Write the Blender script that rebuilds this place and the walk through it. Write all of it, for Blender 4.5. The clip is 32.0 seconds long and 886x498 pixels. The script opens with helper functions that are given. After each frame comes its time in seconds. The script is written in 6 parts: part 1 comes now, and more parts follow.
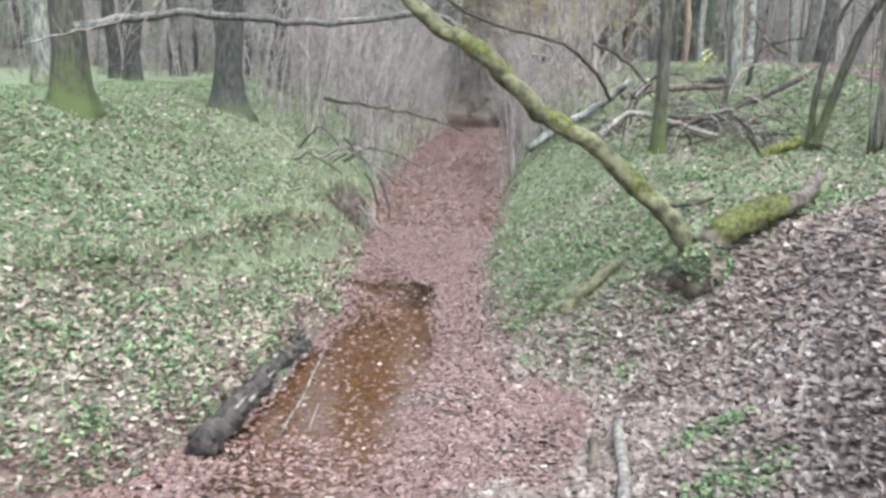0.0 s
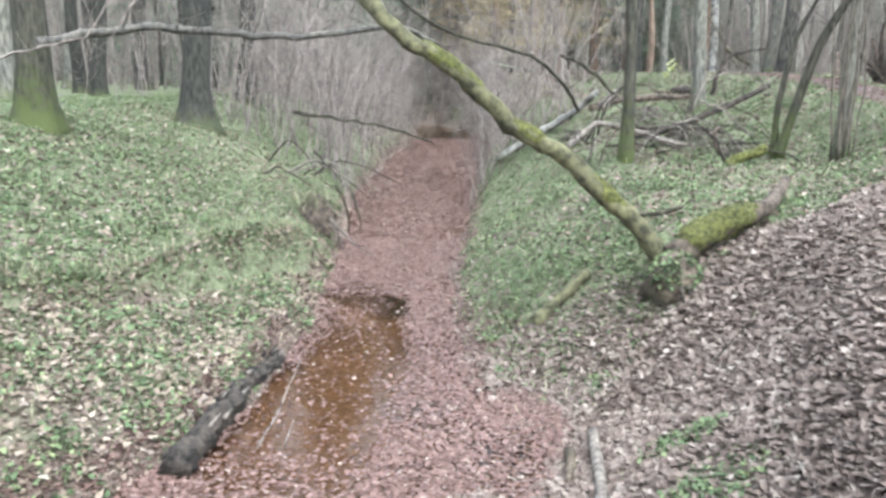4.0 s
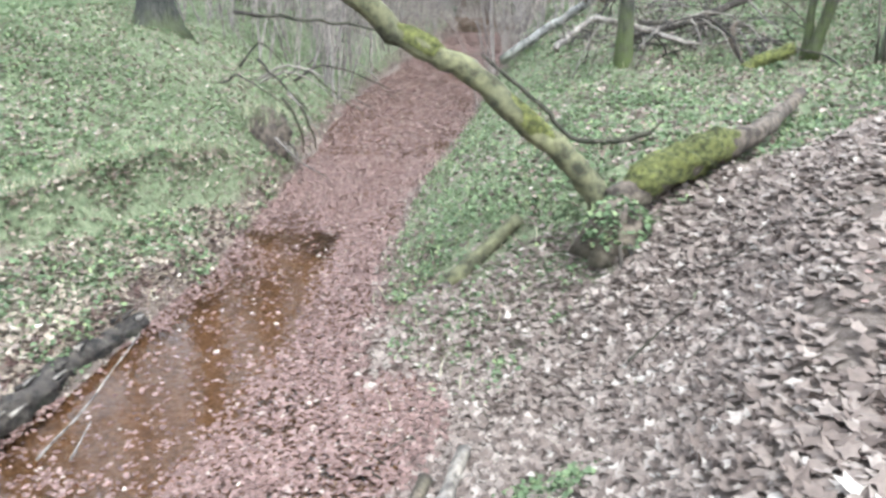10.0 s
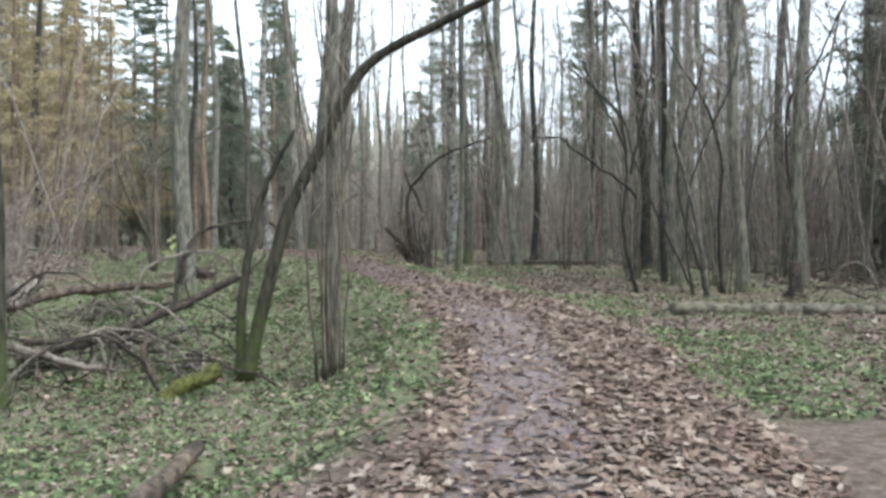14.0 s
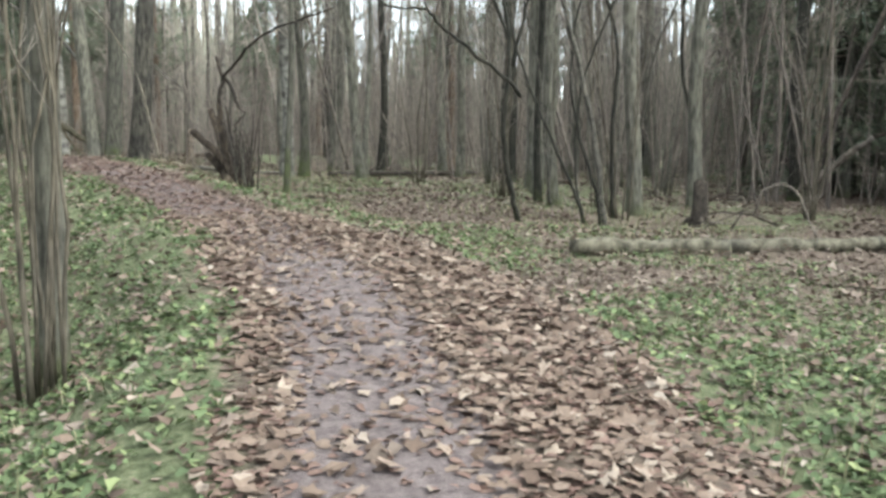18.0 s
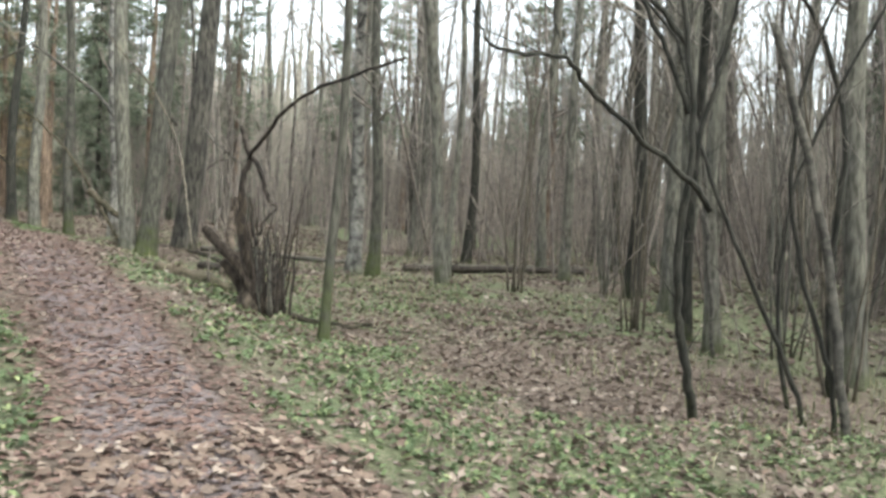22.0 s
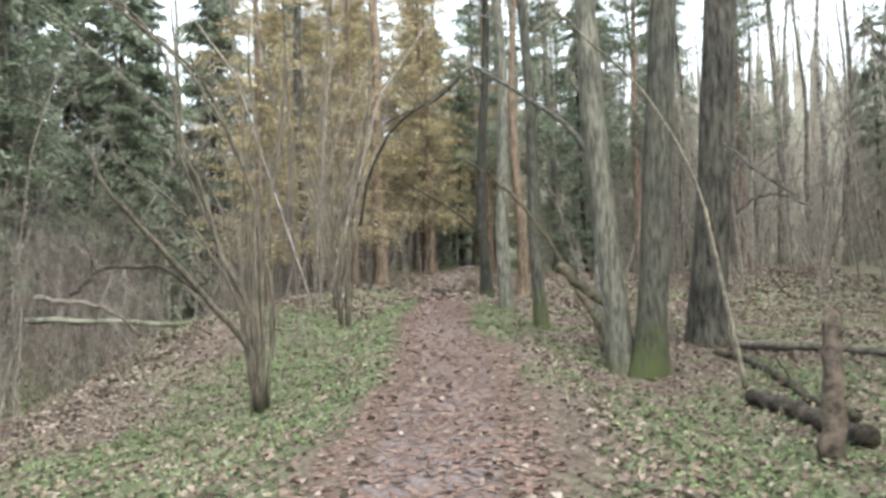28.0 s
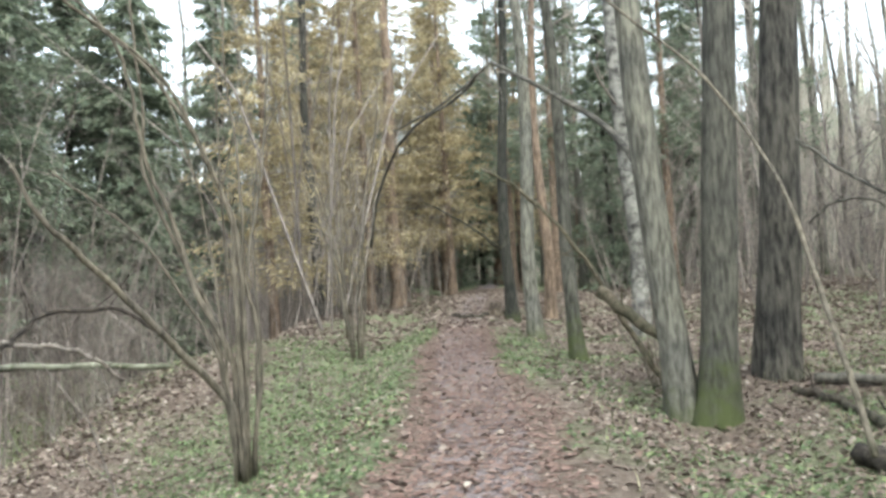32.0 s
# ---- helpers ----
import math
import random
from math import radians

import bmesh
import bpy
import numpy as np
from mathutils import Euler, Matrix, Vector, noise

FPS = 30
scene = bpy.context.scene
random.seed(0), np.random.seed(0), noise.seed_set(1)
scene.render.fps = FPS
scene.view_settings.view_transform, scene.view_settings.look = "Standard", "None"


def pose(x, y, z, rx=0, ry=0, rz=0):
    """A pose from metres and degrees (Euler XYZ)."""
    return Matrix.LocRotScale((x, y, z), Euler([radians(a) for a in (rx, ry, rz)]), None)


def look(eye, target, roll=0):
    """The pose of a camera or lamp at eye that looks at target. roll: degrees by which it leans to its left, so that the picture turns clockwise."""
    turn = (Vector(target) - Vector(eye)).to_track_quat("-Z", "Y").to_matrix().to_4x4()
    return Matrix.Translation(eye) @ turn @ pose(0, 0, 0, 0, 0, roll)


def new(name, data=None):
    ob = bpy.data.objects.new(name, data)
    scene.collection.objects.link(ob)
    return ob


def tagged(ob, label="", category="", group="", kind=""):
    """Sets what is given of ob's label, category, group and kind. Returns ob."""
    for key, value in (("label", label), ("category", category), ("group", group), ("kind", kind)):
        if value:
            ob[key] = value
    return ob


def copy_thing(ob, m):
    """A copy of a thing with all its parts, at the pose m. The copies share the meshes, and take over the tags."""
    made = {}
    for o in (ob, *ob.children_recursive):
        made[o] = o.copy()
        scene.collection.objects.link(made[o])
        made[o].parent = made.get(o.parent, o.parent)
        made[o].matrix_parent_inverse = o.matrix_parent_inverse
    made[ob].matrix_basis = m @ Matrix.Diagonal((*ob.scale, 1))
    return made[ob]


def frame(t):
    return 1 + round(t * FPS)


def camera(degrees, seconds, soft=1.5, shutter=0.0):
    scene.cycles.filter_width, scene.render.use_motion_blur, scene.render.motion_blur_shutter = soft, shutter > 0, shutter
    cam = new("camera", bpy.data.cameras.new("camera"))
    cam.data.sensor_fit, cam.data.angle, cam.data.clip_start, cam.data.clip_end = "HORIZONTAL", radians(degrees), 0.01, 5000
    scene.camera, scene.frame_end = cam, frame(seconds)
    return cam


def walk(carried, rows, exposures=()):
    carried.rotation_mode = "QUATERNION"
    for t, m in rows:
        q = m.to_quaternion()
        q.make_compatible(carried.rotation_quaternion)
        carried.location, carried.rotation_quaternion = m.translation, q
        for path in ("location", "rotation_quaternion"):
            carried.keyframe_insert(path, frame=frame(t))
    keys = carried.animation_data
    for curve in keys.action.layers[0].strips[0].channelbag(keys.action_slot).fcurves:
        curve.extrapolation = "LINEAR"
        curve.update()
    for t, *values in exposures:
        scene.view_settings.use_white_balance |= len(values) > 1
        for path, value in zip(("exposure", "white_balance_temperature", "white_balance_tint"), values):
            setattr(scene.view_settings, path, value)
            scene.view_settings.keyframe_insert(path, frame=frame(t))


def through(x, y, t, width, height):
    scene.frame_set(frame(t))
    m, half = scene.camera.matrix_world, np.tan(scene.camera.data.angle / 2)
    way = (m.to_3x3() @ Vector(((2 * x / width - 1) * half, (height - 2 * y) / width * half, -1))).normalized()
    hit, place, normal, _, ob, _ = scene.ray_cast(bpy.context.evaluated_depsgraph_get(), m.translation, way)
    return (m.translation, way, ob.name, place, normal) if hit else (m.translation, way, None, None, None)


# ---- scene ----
cam = camera(57.2, 32.0, soft=3.0)
PATH = [
    (0, (1.95, 1.758, 0.783), (1.782, 3.702, 0.344), 1.0),
    (0.5, (1.955, 1.756, 0.732), (1.841, 3.674, 0.176), 1.6),
    (1, (1.937, 1.792, 0.731), (1.847, 3.703, 0.146), 1.6),
    (1.5, (1.929, 1.772, 0.743), (1.851, 3.696, 0.204), 1.4),
    (2, (1.952, 1.754, 0.766), (1.877, 3.7, 0.309), 1.0),
    (2.5, (1.939, 1.744, 0.813), (1.845, 3.708, 0.447), 0.1),
    (3, (1.93, 1.751, 0.791), (1.83, 3.712, 0.412), 0.5),
    (3.5, (1.925, 1.742, 0.803), (1.829, 3.701, 0.409), 0.6),
    (5.5, (1.911, 1.768, 0.787), (1.816, 3.71, 0.319), -0.1),
    (6, (2.229, 2.012, 0.759), (2.121, 3.952, 0.285), -1.7),
    (6.5, (2.513, 2.289, 0.842), (2.249, 4.215, 0.372), -2.0),
    (7, (2.704, 2.72, 0.835), (2.367, 4.576, 0.171), -1.5),
    (7.5, (2.963, 3.064, 0.814), (2.623, 4.906, 0.112), -2.2),
    (8, (3.17, 3.263, 0.815), (2.583, 5.036, 0.098), -3.8),
    (8.5, (3.142, 3.364, 0.829), (2.491, 5.115, 0.113), -2.5),
    (9, (3.078, 3.382, 0.819), (2.47, 5.144, 0.093), -1.2),
    (9.5, (3.133, 3.507, 0.808), (2.712, 5.314, 0.063), -0.5),
    (10, (3.492, 3.868, 0.824), (3.228, 5.738, 0.164), -0.8),
    (10.5, (3.703, 4.257, 0.835), (3.447, 6.175, 0.329), 0.5),
    (11, (3.837, 4.796, 0.847), (3.684, 6.742, 0.41), 0.2),
    (11.5, (4.153, 5.292, 0.845), (4.046, 7.258, 0.494), -0.5),
    (12, (4.46, 5.709, 0.828), (4.647, 7.68, 0.545), -0.5),
    (12.5, (4.807, 6.129, 0.837), (5.351, 8.046, 0.667), -0.9),
    (13, (5.1, 6.439, 0.861), (5.813, 8.307, 0.809), -0.9),
    (13.5, (5.235, 6.62, 0.895), (6.051, 8.446, 0.909), -0.2),
    (15.5, (5.657, 7.227, 1.131), (6.451, 9.061, 1.063), -0.4),
    (16, (5.878, 7.689, 1.063), (6.531, 9.574, 0.932), -2.2),
    (16.5, (6.1, 8.164, 1.142), (6.843, 10.015, 0.998), -3.0),
    (17, (6.474, 8.745, 1.219), (7.336, 10.547, 1.104), -2.1),
    (17.5, (6.729, 9.407, 1.143), (7.739, 11.127, 0.992), 0.8),
    (18, (7.106, 10.061, 1.106), (8.251, 11.686, 0.883), 0.5),
    (18.5, (7.438, 10.6, 1.25), (8.751, 12.094, 1.038), 1.2),
    (19, (7.79, 11.083, 1.405), (9.132, 12.551, 1.192), 1.5),
    (19.5, (8.217, 11.573, 1.522), (9.483, 13.109, 1.331), 1.0),
    (20, (8.56, 12.088, 1.63), (9.797, 13.659, 1.571), 2.4),
    (20.5, (8.873, 12.559, 1.736), (10.062, 14.167, 1.745), 3.0),
    (21, (9.133, 12.994, 1.779), (10.208, 14.681, 1.779), 3.2),
    (21.5, (9.288, 13.578, 1.764), (10.312, 15.296, 1.73), 3.1),
    (22, (9.49, 14.177, 1.76), (10.465, 15.922, 1.698), 3.0),
    (22.5, (9.648, 14.776, 1.786), (10.565, 16.552, 1.709), 2.5),
    (23, (9.817, 15.35, 1.79), (10.656, 17.163, 1.693), 1.0),
    (23.5, (10.027, 15.966, 1.806), (10.713, 17.84, 1.687), 0.3),
    (24, (10.143, 16.576, 1.818), (10.735, 18.482, 1.682), 0.2),
    (24.5, (10.314, 17.195, 1.829), (10.769, 19.139, 1.718), 0.4),
    (25, (10.408, 17.836, 1.9), (10.693, 19.815, 1.848), -0.5),
    (25.5, (10.483, 18.67, 1.965), (10.645, 20.663, 1.94), -0.4),
    (26, (10.605, 19.46, 2.003), (10.661, 21.459, 1.999), -0.2),
    (26.5, (10.578, 20.122, 2.053), (10.542, 22.122, 2.04), 0.7),
    (28.5, (10.763, 23.358, 2.501), (10.589, 25.351, 2.524), -2.5),
    (29, (10.701, 23.874, 2.474), (10.52, 25.865, 2.527), -2.6),
    (29.5, (10.619, 24.301, 2.559), (10.438, 26.292, 2.609), -3.0),
    (30, (10.683, 24.574, 2.548), (10.496, 26.565, 2.586), -3.5),
    (30.5, (10.688, 24.638, 2.555), (10.491, 26.628, 2.595), -3.8),
    (31, (10.621, 24.646, 2.583), (10.425, 26.636, 2.632), -3.7),
    (31.5, (10.621, 24.632, 2.552), (10.417, 26.621, 2.603), -3.6),
    (32, (10.606, 24.571, 2.561), (10.406, 26.56, 2.61), -3.6),
]
EXPOSURES = [(0, 3.0, 5700, 2), (6, 3.05, 5800, 4), (11, 3.15, 5500, 1), (12.2, 3.35, 5350, 0), (13, 2.3, 5700, -1), (15, 2.2, 6200, 3), (17, 2.15, 6500, 1), (19, 2.8, 6250, -3), (21, 2.65, 6350, -1), (22, 2.5, 6500, 0), (24, 2.7, 6300, -3), (25, 2.9, 6200, -1), (26, 2.9, 6300, -1), (29, 2.4, 6400, 1), (31, 2.45, 6400, 1), (32, 2.6, 6250, -1)]
walk(cam, [(t, look(eye, target, roll)) for t, eye, target, roll in PATH], EXPOSURES)

# ---------------------------------------------------------------- sky, sun
world = bpy.data.worlds.new("sky")
scene.world = world
world.use_nodes = True
sky = world.node_tree.nodes.new("ShaderNodeTexSky")
sky.sky_type, sky.sun_disc = "NISHITA", False
sky.sun_elevation, sky.sun_rotation = radians(58), radians(150)
sky.dust_density, sky.air_density, sky.ozone_density = 3.0, 0.7, 0.6
back = world.node_tree.nodes["Background"]
back.inputs["Strength"].default_value = 0.15
cloud = world.node_tree.nodes.new("ShaderNodeHueSaturation")
cloud.inputs["Saturation"].default_value = 0.3
world.node_tree.links.new(sky.outputs["Color"], cloud.inputs["Color"])
world.node_tree.links.new(cloud.outputs["Color"], back.inputs["Color"])
sun = new("sun", bpy.data.lights.new("sun", "SUN"))
sun.data.energy, sun.data.angle, sun.data.color = 0.6, radians(100), (1.0, 0.97, 0.92)
SUN_WAY = Vector((math.sin(radians(150)), math.cos(radians(150)), math.tan(radians(58)))).normalized()
sun.matrix_basis = look(SUN_WAY * 60, (0, 0, 0))

# ---------------------------------------------------------------- materials
def material(name, rough=0.85):
    m = bpy.data.materials.new(name)
    m.use_nodes = True
    n = m.node_tree.nodes
    b = n["Principled BSDF"]
    b.inputs["Roughness"].default_value = rough
    b.inputs["Specular IOR Level"].default_value = 0.25
    return m, n, m.node_tree.links, b


def ramp(n, stops):
    r = n.new("ShaderNodeValToRGB")
    while len(r.color_ramp.elements) < len(stops):
        r.color_ramp.elements.new(0.5)
    for e, (at, c) in zip(r.color_ramp.elements, stops):
        e.position, e.color = at, (*c, 1)
    return r


def noise_node(n, links, scale, detail=4.0, stretch=None, coords="Object", rough=0.6):
    t = n.new("ShaderNodeTexCoord")
    x = n.new("ShaderNodeTexNoise")
    x.inputs["Scale"].default_value, x.inputs["Detail"].default_value, x.inputs["Roughness"].default_value = scale, detail, rough
    if stretch:
        mp = n.new("ShaderNodeMapping")
        mp.inputs["Scale"].default_value = stretch
        links.new(t.outputs[coords], mp.inputs["Vector"])
        links.new(mp.outputs["Vector"], x.inputs["Vector"])
    else:
        links.new(t.outputs[coords], x.inputs["Vector"])
    return x


def mix(n, links, fac, a, b):
    m = n.new("ShaderNodeMix")
    m.data_type = "RGBA"
    for sock, v in ((m.inputs["Factor"], fac), (m.inputs[6], a), (m.inputs[7], b)):
        if isinstance(v, (int, float)):
            sock.default_value = v
        elif isinstance(v, tuple):
            sock.default_value = (*v, 1)
        else:
            links.new(v, sock)
    return m.outputs[2]


def bump(n, links, b, height, strength, distance):
    x = n.new("ShaderNodeBump")
    x.inputs["Strength"].default_value, x.inputs["Distance"].default_value = strength, distance
    links.new(height, x.inputs["Height"])
    links.new(x.outputs["Normal"], b.inputs["Normal"])


def bark(name, dark, light, moss=0.0, moss_height=1.2, scale=9.0, ridges=0.6, moss_colour=(0.055, 0.066, 0.024), lying=False):
    """Furrowed bark, grained upwards unless lying; moss grows from the foot up to about moss_height, patchily."""
    m, n, links, b = material(name, 0.9)
    a = noise_node(n, links, scale, 6, (0.7, 0.7, 0.7) if lying else (1, 1, 0.22))
    fine = noise_node(n, links, scale * 5, 4, (1, 1, 1) if lying else (1, 1, 0.35))
    blot = noise_node(n, links, 1.6, 3)
    furrow = ramp(n, [(0.36, dark), (0.62, light)])
    links.new(a.outputs["Fac"], furrow.inputs["Fac"])
    patch = ramp(n, [(0.35, (0.72, 0.72, 0.74)), (0.65, (1.12, 1.1, 1.05))])
    links.new(blot.outputs["Fac"], patch.inputs["Fac"])
    mul = n.new("ShaderNodeMix")
    mul.data_type, mul.blend_type = "RGBA", "MULTIPLY"
    mul.inputs["Factor"].default_value = 1.0
    links.new(furrow.outputs["Color"], mul.inputs[6])
    links.new(patch.outputs["Color"], mul.inputs[7])
    colour = mul.outputs[2]
    if moss > 0:
        t = n.new("ShaderNodeTexCoord")
        sep = n.new("ShaderNodeSeparateXYZ")
        links.new(t.outputs["Object"], sep.inputs["Vector"])
        where = n.new("ShaderNodeMapRange")
        where.inputs["From Min"].default_value, where.inputs["From Max"].default_value = moss_height, -0.2
        links.new(sep.outputs["Z"], where.inputs["Value"])
        spots = noise_node(n, links, 4.5, 5)
        add = n.new("ShaderNodeMath")
        add.operation = "ADD"
        links.new(where.outputs["Result"], add.inputs[0])
        links.new(spots.outputs["Fac"], add.inputs[1])
        cut = ramp(n, [(0.75, (0, 0, 0)), (1.0, (moss, moss, moss))])
        half = n.new("ShaderNodeMath")
        half.operation, half.inputs[1].default_value = "MULTIPLY", 0.72
        links.new(add.outputs[0], half.inputs[0])
        links.new(half.outputs[0], cut.inputs["Fac"])
        colour = mix(n, links, cut.outputs["Color"], colour, moss_colour)
    links.new(colour, b.inputs["Base Color"])
    both = n.new("ShaderNodeMath")
    both.operation = "ADD"
    links.new(a.outputs["Fac"], both.inputs[0])
    links.new(fine.outputs["Fac"], both.inputs[1])
    bump(n, links, b, both.outputs[0], ridges, 0.03)
    return m


def leafy(name, stops, rough=0.75, through=0.3, wide=0.0):
    """Leaves: each one its own colour out of the stops, some light passing through."""
    m, n, links, b = material(name, rough)
    g = n.new("ShaderNodeNewGeometry")
    r = ramp(n, stops)
    r.color_ramp.interpolation = "LINEAR"
    links.new(g.outputs["Random Per Island"], r.inputs["Fac"])
    colour = r.outputs["Color"]
    x = noise_node(n, links, 30, 3)
    shade = ramp(n, [(0.3, (0.75, 0.75, 0.75)), (0.7, (1.15, 1.15, 1.15))])
    links.new(x.outputs["Fac"], shade.inputs["Fac"])
    mul = n.new("ShaderNodeMix")
    mul.data_type, mul.blend_type = "RGBA", "MULTIPLY"
    mul.inputs["Factor"].default_value = 1.0
    links.new(colour, mul.inputs[6])
    links.new(shade.outputs["Color"], mul.inputs[7])
    links.new(mul.outputs[2], b.inputs["Base Color"])
    if through > 0:
        tr = n.new("ShaderNodeBsdfTranslucent")
        links.new(mul.outputs[2], tr.inputs["Color"])
        mx = n.new("ShaderNodeMixShader")
        mx.inputs["Fac"].default_value = through
        links.new(b.outputs["BSDF"], mx.inputs[1])
        links.new(tr.outputs["BSDF"], mx.inputs[2])
        links.new(mx.outputs["Shader"], n["Material Output"].inputs["Surface"])
    return m


BARK_DARK = bark("dark_bark", (0.012, 0.012, 0.01), (0.045, 0.043, 0.036), 0.6, 1.0, 20)
BARK_OLD = bark("mossy_dark_bark", (0.016, 0.015, 0.011), (0.06, 0.056, 0.042), 0.9, 2.6, 20, moss_colour=(0.05, 0.062, 0.018))
BARK_GREY = bark("grey_bark", (0.052, 0.05, 0.042), (0.17, 0.163, 0.138), 0.7, 1.3, 18)
BARK_PINE = bark("pine_bark", (0.018, 0.017, 0.015), (0.115, 0.106, 0.092), 0.3, 0.5, 13, 1.3)
BARK_RED = bark("upper_pine_bark", (0.07, 0.049, 0.036), (0.2, 0.147, 0.11), 0.2, 0.4, 13, 0.8)
BARK_MOSSY = bark("mossy_bark", (0.03, 0.029, 0.024), (0.1, 0.096, 0.081), 0.95, 2.4, 18)
BARK_BIRCH = bark("birch_bark", (0.03, 0.028, 0.026), (0.25, 0.24, 0.22), 0.5, 0.9, 7.0, 0.5, lying=True)
THICKET = bark("undergrowth_bark", (0.092, 0.078, 0.07), (0.235, 0.203, 0.185), 0.0, 1.0, 20.0, 0.2)
BARK_TWIG = bark("twig_bark", (0.115, 0.1, 0.09), (0.27, 0.24, 0.215), 0.0, 1.0, 20.0, 0.2)
BARK_OLIVE = bark("olive_mossy_bark", (0.028, 0.027, 0.016), (0.13, 0.124, 0.068), 0.0, 0.7, 12.0, 0.8, lying=True)
BARK_HAZEL = bark("hazel_bark", (0.05, 0.043, 0.033), (0.145, 0.126, 0.1), 0.35, 0.7, 22.0, 0.3)
BARK_PLAIN = bark("bare_bark", (0.035, 0.033, 0.029), (0.115, 0.106, 0.092), 0.0, 1.0, 18, lying=True)
WOOD_DARK = bark("wet_dead_wood", (0.014, 0.012, 0.011), (0.07, 0.057, 0.048), 0.2, 0.3, 16.0, 0.9, lying=True)
WOOD_PALE = bark("bare_dead_wood", (0.08, 0.068, 0.06), (0.23, 0.2, 0.175), 0.0, 0.3, 16.0, 0.7, lying=True)
WOOD_SNAG = bark("weathered_snag_wood", (0.02, 0.015, 0.011), (0.1, 0.078, 0.062), 0.0, 0.3, 22.0, 1.2)
WOOD_ROT = bark("rotten_wood", (0.035, 0.027, 0.021), (0.15, 0.118, 0.094), 0.3, 0.5, 14.0, 1.0, lying=True)
MOSS = bark("moss", (0.035, 0.038, 0.012), (0.14, 0.143, 0.042), 0.0, 1.0, 26.0, 1.0, lying=True)
LOG_MOSSY = bark("mossy_log_bark", (0.03, 0.027, 0.02), (0.16, 0.148, 0.118), 0.0, 1.0, 11.0, 0.9, lying=True)

LITTER = leafy("fallen_leaves", [(0.0, (0.07, 0.05, 0.041)), (0.35, (0.118, 0.088, 0.073)), (0.7, (0.16, 0.125, 0.106)), (0.93, (0.215, 0.175, 0.15)), (1.0, (0.3, 0.26, 0.225))], 0.75, 0.15)
LITTER_RED = leafy("wet_fallen_leaves", [(0.0, (0.066, 0.039, 0.032)), (0.4, (0.118, 0.071, 0.06)), (0.88, (0.165, 0.105, 0.091)), (0.97, (0.2, 0.145, 0.126)), (1.0, (0.3, 0.25, 0.21))], 0.5, 0.1)
LITTER_TRAIL = leafy("trodden_leaves", [(0.0, (0.11, 0.068, 0.057)), (0.5, (0.15, 0.097, 0.082)), (0.94, (0.19, 0.128, 0.11)), (1.0, (0.26, 0.2, 0.172))], 0.8, 0.12)
GREEN = leafy("green_leaves", [(0.0, (0.058, 0.08, 0.04)), (0.45, (0.1, 0.135, 0.068)), (0.85, (0.145, 0.185, 0.09)), (1.0, (0.25, 0.28, 0.14))], 0.7, 0.3)
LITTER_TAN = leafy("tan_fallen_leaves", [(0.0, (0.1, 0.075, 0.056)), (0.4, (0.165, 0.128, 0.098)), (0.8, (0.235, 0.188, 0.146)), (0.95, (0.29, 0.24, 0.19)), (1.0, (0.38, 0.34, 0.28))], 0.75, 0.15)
LITTER_PATH = leafy("brown_fallen_leaves", [(0.0, (0.095, 0.066, 0.053)), (0.4, (0.15, 0.108, 0.086)), (0.8, (0.2, 0.15, 0.124)), (1.0, (0.3, 0.245, 0.205))], 0.85, 0.2)
GRASS = leafy("dry_grass", [(0.0, (0.085, 0.105, 0.055)), (0.5, (0.15, 0.16, 0.09)), (0.8, (0.23, 0.215, 0.135)), (1.0, (0.36, 0.33, 0.23))], 0.7, 0.25)
NEEDLES = leafy("conifer_needles", [(0.0, (0.075, 0.097, 0.07)), (0.5, (0.12, 0.143, 0.1)), (1.0, (0.18, 0.198, 0.135))], 0.7, 0.25)
# larch gold, with the warm sunlight on the tree tops put into the colour
SUNLIT_GOLD = leafy("sunlit_golden_leaves", [(0.0, (0.19, 0.15, 0.085)), (0.5, (0.31, 0.252, 0.145)), (1.0, (0.45, 0.38, 0.24))], 0.7, 0.4)


